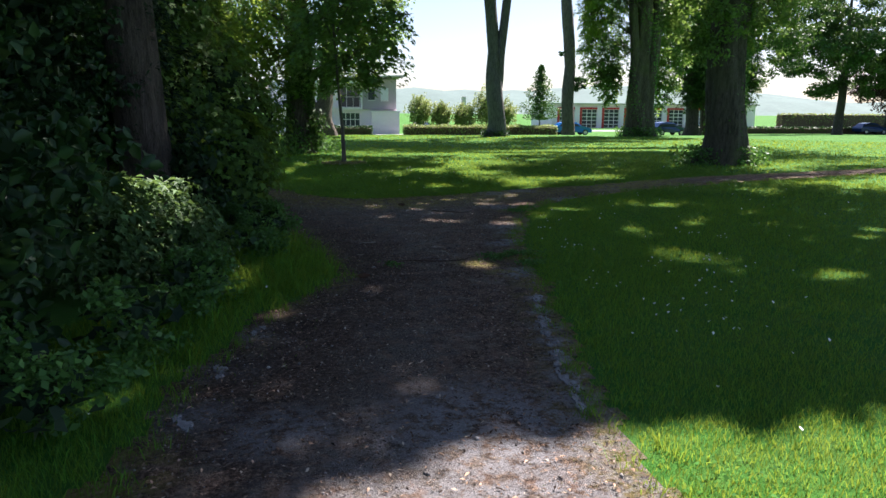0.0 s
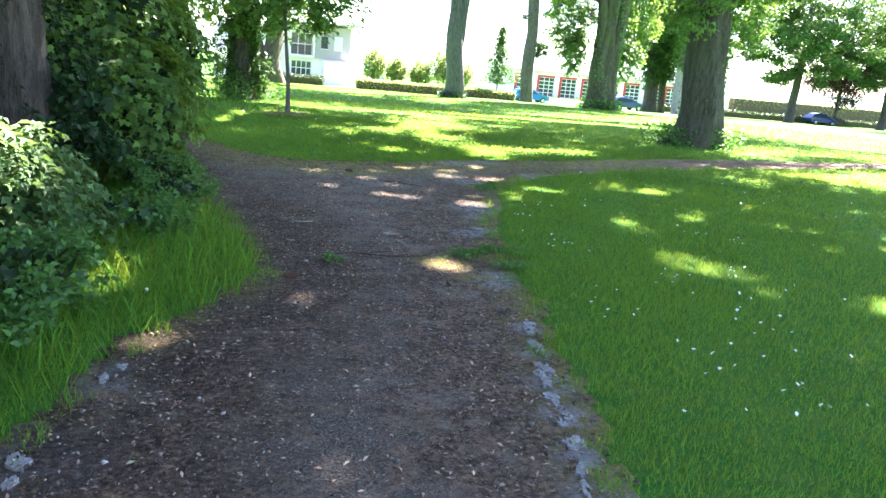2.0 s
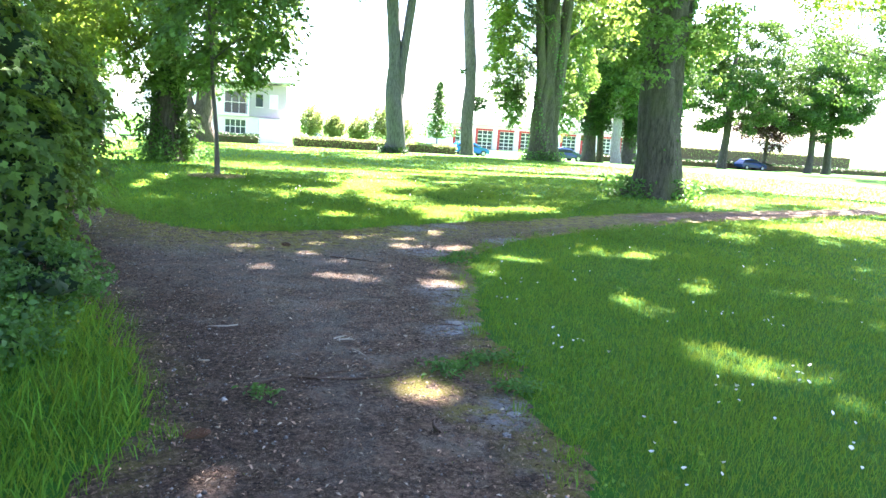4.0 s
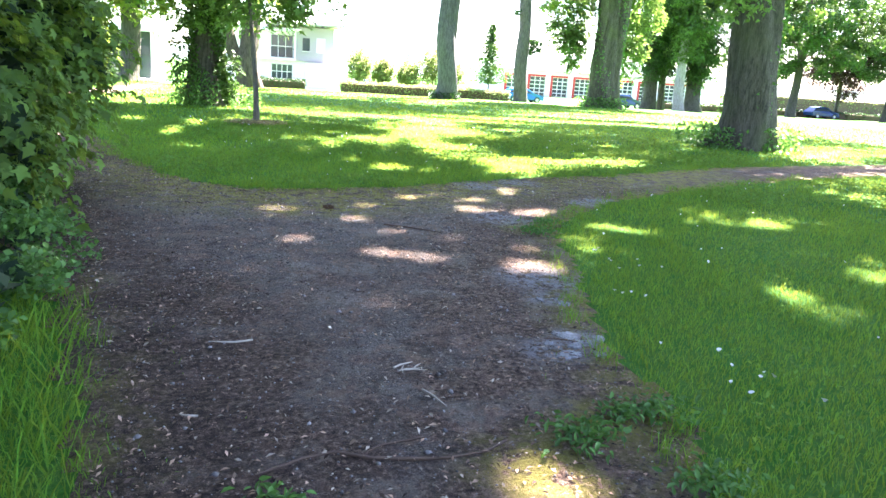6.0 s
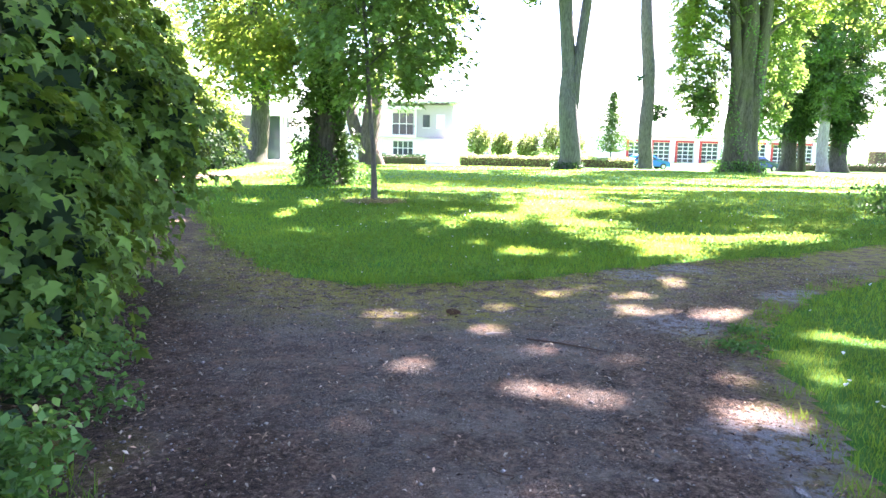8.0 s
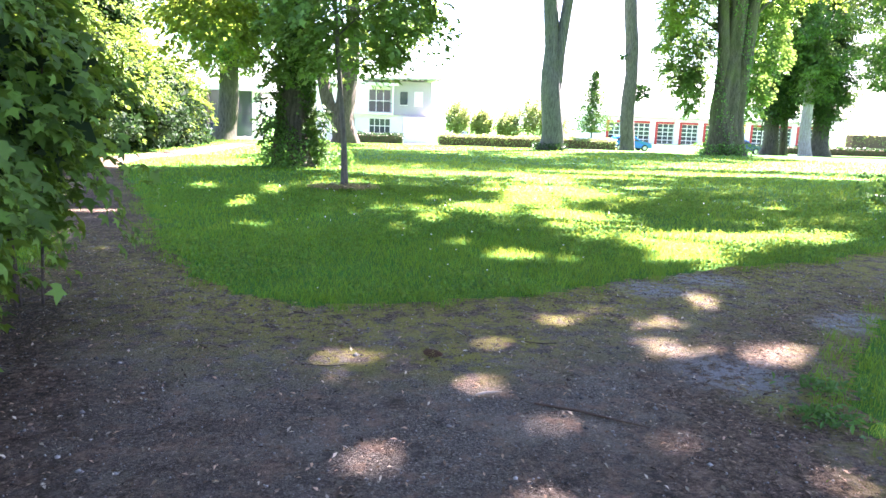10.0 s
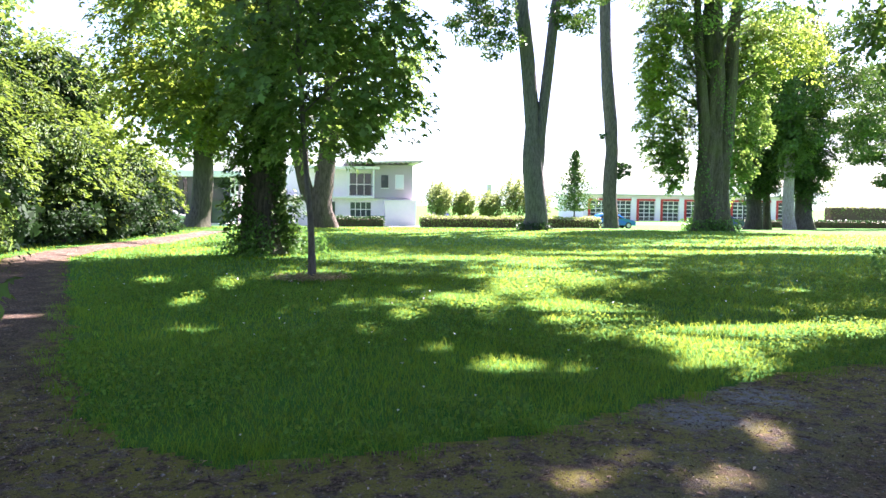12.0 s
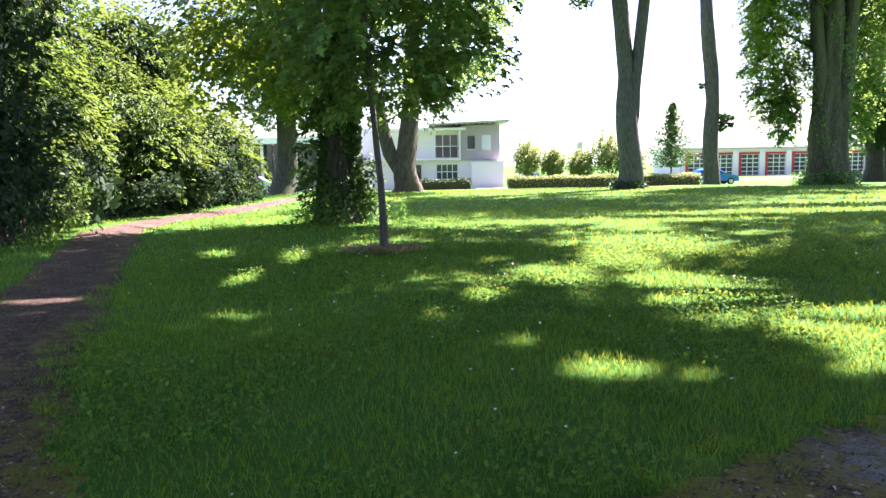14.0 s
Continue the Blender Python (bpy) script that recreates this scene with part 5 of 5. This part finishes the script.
# ---- grass ----
def grass_points(lo, hi, density, r):
    (x0, y0), (x1, y1) = lo, hi
    n = int((x1 - x0) * (y1 - y0) * density)
    return x0 + (x1 - x0) * r.random(n), y0 + (y1 - y0) * r.random(n)


def walk_distance(x, y):
    u = np.clip((y + 3.4) / 12.3, 0, 1)
    return np.hypot(x - (-2.2 + 1.8 * u), y - (-3.4 + 12.3 * u))


def blades(name, x, y, height, width, r, label):
    n = len(x)
    z = ground_z(x, y) + 0.02 * wobble(x, y, 0.6) * (trail_distance(x, y) < -1)
    a, lean = r.random(n) * 6.283, (0.35 + 0.7 * r.random(n)) * height
    w = width * (0.7 + 0.6 * r.random(n)) / 2
    b = r.random(n) * 6.283
    wx, wy = np.cos(a) * w, np.sin(a) * w
    lx, ly = np.cos(b) * lean, np.sin(b) * lean
    v = np.stack([np.stack([x - wx, y - wy, z - 0.01], 1), np.stack([x + wx, y + wy, z - 0.01], 1),
                  np.stack([x + wx * 0.7 + lx * 0.4, y + wy * 0.7 + ly * 0.4, z + height * 0.6], 1), np.stack([x - wx * 0.7 + lx * 0.4, y - wy * 0.7 + ly * 0.4, z + height * 0.6], 1),
                  np.stack([x + lx, y + ly, z + height * (1 - 0.25 * lean / height)], 1)], 1)
    k = np.arange(n)[:, None] * 5
    f = np.concatenate([k + np.array([[0, 1, 2]]), k + np.array([[0, 2, 3]]), k + np.array([[3, 2, 4]])])
    return tagged(new(name, np_mesh(name, v.reshape(-1, 3), f, BLADE)), label, "grass", kind="stuff")


def meadow():
    bands = [(-1, 3.2, 2800, 0.0045), (3.2, 7, 1450, 0.006), (7, 13, 520, 0.010), (13, 24, 110, 0.022), (24, 44, 24, 0.05)]
    for i, (d0, d1, dens, width) in enumerate(bands):
        r = seeded(200 + i)
        lo, hi = (max(-10.0, -3 - d1), max(-5.0, -4 - d1)), (min(36.0, 1 + d1), 10.0 + d1)
        x, y = grass_points(lo, hi, dens, r)
        d = walk_distance(x, y)
        t = trail_distance(x, y)
        rag = 0.10 * wobble(x, y, 3.1) + 0.07 * wobble(x, y, 11) + 0.10 * wobble(x, y, 1.3, 2.0)
        fade = np.clip((-t - rag + 0.02) / 0.35, 0, 1)
        keep = (d >= d0) & (d < d1) & (r.random(len(x)) < fade + 0.012 * (t < 0.5))
        keep &= ~((x < -3.4) & (t < -1.6) & (y < 16))
        x, y, t, fade = x[keep], y[keep], t[keep], fade[keep]
        tall = 0.05 + 0.014 * np.clip((y - 11) / 3, 0, 1) + 0.025 * (x < -1.6) * (y < 8) + 0.018 * wobble(x, y, 1.3)
        h = tall * (0.55 + 0.9 * r.random(len(x)) ** 1.5) * (0.5 + 0.5 * fade)
        blades("grass", x, y, h, width, r, "fresh green grass blades of the park lawn")
    r = seeded(210)
    x, y = grass_points((-9, 11.2), (14, 24), 2.2, r)
    keep = trail_distance(x, y) < -0.3
    blades("tall_grass", x[keep], y[keep], 0.15 + 0.12 * r.random(keep.sum()), 0.006, r, "taller seeding grass stalks in the lawn")
    x, y = grass_points((-3.6, 1.5), (-1.6, 6.8), 260, r)
    keep = (trail_distance(x, y) < -0.12)
    blades("tall_grass", x[keep], y[keep], 0.14 + 0.18 * r.random(keep.sum()), 0.008, r, "long grass tufts on the shady verge")


def tufts():
    """Loose tufts of longer grass that lean over the trail's edge."""
    r = seeded(212)
    x, y = grass_points((-5, -2), (9, 18), 14, r)
    t = trail_distance(x, y)
    k = (t > -0.32) & (t < 0.06)
    x, y = np.repeat(x[k], 26), np.repeat(y[k], 26)
    n = len(x)
    x, y = x + 0.045 * r.standard_normal(n), y + 0.045 * r.standard_normal(n)
    blades("edge_grass", x, y, 0.05 + 0.09 * r.random(n), 0.005, r, "ragged grass tufts along the path's edge")


def clover():
    """Broad-leaved weeds low in the sward."""
    r = seeded(215)
    x, y = grass_points((-4, -2), (10, 22), 420, r)
    k = (trail_distance(x, y) < -0.08) & (wobble(x, y, 0.9, 1.0) > 0.25 - 0.3 * (y > 11)) & ((x > -1.7) | (y > 11)) & ((y > 11) | (r.random(len(x)) < 0.35))
    x, y = x[k], y[k]
    p = np.stack([x, y, 0.035 + 0.06 * r.random(len(x))], 1)
    tagged(new("clover", leaf_mesh("clover", p, 0.018 + 0.015 * r.random(len(x)) + 0.01 * (y > 11), LEAF_CLOVER, 1.2, 0.9, r=r)), "clover and broad weed leaves in the lawn", "clover", kind="stuff")


def daisies():
    r = seeded(220)
    spots = [(2.49, 4.33), (1.0, 2.54), (1.1, 1.75), (1.82, 4.2), (0.74, 3.5), (1.64, 7.8), (1.2, 7.0), (1.1, 5.6), (1.8, 3.1), (3.4, 6.1), (2.4, 10.3)]
    x, y = [], []
    for cx, cy in spots:
        x.append(cx + 0.16 * r.standard_normal(8))
        y.append(cy + 0.22 * r.standard_normal(8))
    gx, gy = grass_points((-5, -1), (9, 22), 0.9, r)
    x, y = np.concatenate(x + [gx]), np.concatenate(y + [gy])
    k = trail_distance(x, y) < -0.25
    x, y = x[k], y[k]
    n = len(x)
    z = 0.075 + 0.03 * r.random(n) + 0.03 * (y > 12)
    ang = np.linspace(0, 2 * np.pi, 8, endpoint=False)
    tx, ty = r.standard_normal(n) * 0.3, r.standard_normal(n) * 0.3
    rad = 0.008 + 0.007 * r.random(n)
    vx = x[:, None] + np.cos(ang) * rad[:, None]
    vy = y[:, None] + np.sin(ang) * rad[:, None]
    vz = z[:, None] + (np.cos(ang) * tx[:, None] + np.sin(ang) * ty[:, None]) * rad[:, None]
    top = np.stack([vx, vy, vz], -1)
    low = np.stack([x[:, None] + np.cos(ang) * rad[:, None] * 0.4, y[:, None] + np.sin(ang) * rad[:, None] * 0.4, vz - 0.008], -1)
    v = np.concatenate([top, low], 1).reshape(-1, 3)
    k = np.arange(n)[:, None] * 16
    f = [k + np.array([[i, (i + 1) % 8, 8 + (i + 1) % 8, 8 + i]]) for i in range(8)] + [k + np.array([[0, 1, 2, 3]]), k + np.array([[0, 3, 4, 7]]), k + np.array([[4, 5, 6, 7]])]
    tagged(new("daisies", np_mesh("daisies", v, np.concatenate(f), PETAL)), "small white daisies scattered in the grass", "flowers", kind="stuff")


def trail_litter():
    r = seeded(230)
    x, y = grass_points((-4, -3), (5, 15), 300, r)
    t = trail_distance(x, y)
    k = t > -0.05
    x, y = x[k], y[k]
    n = len(x)
    s = 0.003 + 0.006 * r.random(n) ** 3 + 0.012 * (r.random(n) < 0.012)
    octa = np.array([(1, 0, 0), (0, 1, 0), (-1, 0, 0), (0, -1, 0), (0, 0, 0.7), (0, 0, -0.7)], float)
    a = r.random(n) * 6.28
    sc = s[:, None] * (0.6 + 0.8 * r.random((n, 6)))
    vx = octa[:, 0] * np.cos(a)[:, None] - octa[:, 1] * np.sin(a)[:, None]
    vy = octa[:, 0] * np.sin(a)[:, None] + octa[:, 1] * np.cos(a)[:, None]
    v = np.stack([x[:, None] + vx * sc, y[:, None] + vy * sc, 0.016 + octa[:, 2] * sc + 0 * vx], -1).reshape(-1, 3)
    k6 = np.arange(n)[:, None] * 6
    f = np.concatenate([k6 + np.array([q]) for q in [[0, 1, 4], [1, 2, 4], [2, 3, 4], [3, 0, 4], [1, 0, 5], [2, 1, 5], [3, 2, 5], [0, 3, 5]]])
    tagged(new("gravel_stones", np_mesh("gravel_stones", v, f, PEBBLE)), "loose small stones on the footpath", "gravel", kind="stuff")
    x, y = grass_points((-4.5, -2), (4.5, 14), 1300, r)
    t = trail_distance(x, y)
    k = (t > -0.1) & (r.random(len(x)) < np.clip(1.1 - t * 0.5, 0.45, 1))
    p = np.stack([x[k], y[k], 0.018 + 0.008 * r.random(k.sum())], 1)
    sz = 0.008 + 0.034 * r.random(len(p)) ** 4
    tagged(new("leaf_litter", leaf_mesh("leaf_litter", p, sz, LITTER, 3.0, 0.38, r=r)), "brown leaf fragments and needles on the path", "leaf litter", kind="stuff")


def wood_chips():
    """Pale dry chips and bits of bark trodden into the path."""
    r = seeded(233)
    x, y = grass_points((-4, -2), (4.5, 14), 170, r)
    k = (trail_distance(x, y) > 0.0) & (r.random(len(x)) < 0.55 + 0.45 * wobble(x, y, 1.1, 0.4))
    p = np.stack([x[k], y[k], 0.022 + 0.01 * r.random(k.sum())], 1)
    sz = 0.012 + 0.03 * r.random(len(p)) ** 2
    tagged(new("wood_chips", leaf_mesh("wood_chips", p, sz, CHIP, 2.2, 0.4, r=r)), "pale dry chips and bark bits on the path", "wood chips", kind="stuff")


def stick(x, y, length, heading, rad, material, label, bend=0.1, name="fallen_twig"):
    t = np.array([math.cos(radians(heading)), math.sin(radians(heading)), 0.0])
    s = np.array([-t[1], t[0], 0])
    pts = [-t * length / 2, -t * length * 0.1 + s * bend * length, t * length * 0.2 + s * bend * length * 0.6, t * length / 2]
    v, f = tube(pts, [rad, rad, rad * 0.8, rad * 0.4], 6, 0.1)
    ob = new(name, np_mesh(name, v, f, material, True))
    ob.location = (x, y, 0.022 + rad * 0.6)
    return tagged(ob, label, "twig", "twigs on the path")


def surface_root(line, rad, seed):
    """A gnarled root half sunk in the ground."""
    r = seeded(seed)
    pts = [(x + 0.015 * r.standard_normal(), y + 0.015 * r.standard_normal(), 0.012 + rad * (0.7 * r.random() - 0.15)) for x, y in line]
    x0, y0 = line[0]
    v, f = tube([(x - x0, y - y0, z) for x, y, z in pts], [rad * (0.6 + 0.7 * r.random()) for _ in pts], 9, 0.35, seed)
    ob = new("tree_root", np_mesh("tree_root", v, f, TWIG, True))
    ob.location = (x0, y0, 0.0)
    tagged(ob, "dark gnarled root lying across the path", "root")


def fir_cone(x, y, length, heading):
    t = thing("fir_cone", x, y, 0.02 + length * 0.17, "brown fallen fir cone lying on the path", "fir cone")
    bm = bmesh.new()
    for i in range(80):
        u = (i + 0.5) / 80
        rad = length * 0.19 * math.sin(math.pi * min(1, u * 0.9 + 0.09)) ** 0.7
        a = i * 2.399
        m = Matrix.Rotation(radians(heading), 4, "Z") @ Matrix.Translation(((u - 0.5) * length, math.cos(a) * rad, math.sin(a) * rad)) @ Matrix.Rotation(a, 4, "X") @ Matrix.Rotation(0.6, 4, "Z") @ Matrix.Diagonal((length * 0.13, length * 0.05, length * 0.11, 1))
        bmesh.ops.create_uvsphere(bm, u_segments=6, v_segments=4, radius=0.5, matrix=m)
    part("scales", bm, CONE, t)


def edging(x, y, length, wide, heading, seed):
    r = seeded(seed)
    bm = bmesh.new()
    n = 22
    top, low = [], []
    for i in range(n):
        a = 6.283 * i / n
        k = 0.6 + 0.5 * r.random()
        px, py = math.cos(a) * length / 2 * k, math.sin(a) * wide / 2 * k
        top.append(bm.verts.new((px * 0.9, py * 0.9, 0.002 + 0.006 * r.random())))
        low.append(bm.verts.new((px, py, -0.03)))
    bm.faces.new(top)
    for i in range(n):
        bm.faces.new((low[i], low[(i + 1) % n], top[(i + 1) % n], top[i]))
    ob = part("edging_stone", bm, SLAB, None)
    ob.matrix_basis = pose(x, y, 0.012, 0, 0, heading)
    tagged(ob, "worn pale grey edging stone sunk beside the path", "edging stone", "edging stones along the path")


meadow()
tufts()
clover()
daisies()
trail_litter()
wood_chips()
fir_cone(-0.44, 10.29, 0.12, -25)
fir_cone(-1.62, 4.32, 0.13, 10)
stick(-0.21, 9.63, 0.16, 15, 0.008, TWIG_PALE, "short bleached stick on the path")
stick(-0.55, 6.0, 0.13, 30, 0.006, TWIG_PALE, "splintered pale piece of wood on the path")
stick(-0.50, 5.93, 0.10, -10, 0.005, TWIG_PALE, "splintered pale piece of wood on the path")
stick(-0.56, 5.95, 0.09, 75, 0.005, TWIG_PALE, "splintered pale piece of wood on the path")
stick(-0.53, 5.94, 0.12, 12, 0.005, TWIG_PALE, "splintered pale piece of wood on the path")
stick(-0.48, 5.98, 0.08, 50, 0.004, TWIG_PALE, "splintered pale piece of wood on the path")
surface_root([(-1.3, 5.06), (-1.17, 5.17), (-1.0, 5.2), (-0.86, 5.15), (-0.7, 5.13), (-0.55, 5.08), (-0.42, 5.11), (-0.28, 5.17)], 0.009, 260)
surface_root([(-0.86, 5.15), (-0.8, 5.22), (-0.66, 5.27)], 0.005, 261)
stick(-0.35, 4.22, 0.18, 80, 0.011, TWIG, "short brown stick on the path")
stick(0.25, 9.3, 0.6, -35, 0.008, TWIG, "thin dark twig on the path", 0.04)
r = seeded(240)
for i in range(60):
    sx, sy = -3 + 5.5 * r.random(), 1 + 13 * r.random()
    if trail_distance(sx, sy) > 0.1:
        stick(sx, sy, 0.08 + 0.2 * r.random() ** 2, 360 * r.random(), 0.003 + 0.003 * r.random(), TWIG if r.random() < 0.85 else TWIG_PALE, "small dry twig lying on the path", 0.15 * r.random())
r = seeded(255)
for k in range(24):
    u = k / 23
    edging(-0.60 + 0.57 * u + 0.025 * r.standard_normal(), 0.65 + 2.65 * u + 0.03 * r.standard_normal(), 0.1 + 0.1 * r.random(), 0.05 + 0.06 * r.random(), 77 + 30 * (r.random() - 0.5), 600 + k)
for k in range(9):
    edging(0.32 + 0.3 * r.random(), 6.05 + 0.35 * r.random(), 0.08 + 0.1 * r.random(), 0.06 + 0.07 * r.random(), 180 * r.random(), 640 + k)
r = seeded(250)
for k, (x, y, l, w, h) in enumerate([(0.08, 4.2, 0.5, 0.18, 75), (0.6, 6.35, 0.4, 0.26, 60),
                                     (0.75, 7.1, 0.3, 0.2, 65), (2.9, 11.0, 0.8, 0.1, 38), (-2.85, 1.7, 0.4, 0.16, 100), (-2.6, 2.5, 0.3, 0.14, 105), (-2.95, 0.9, 0.35, 0.16, 95)]):
    for i in range(2):
        u, v, c, s = l * (r.random() - 0.5), w * (r.random() - 0.5), math.cos(radians(h)), math.sin(radians(h))
        edging(x + u * c - v * s, y + u * s + v * c, 0.06 + 0.13 * r.random(), 0.05 + 0.06 * r.random(), h + 60 * (r.random() - 0.5), 300 + 10 * k + i)
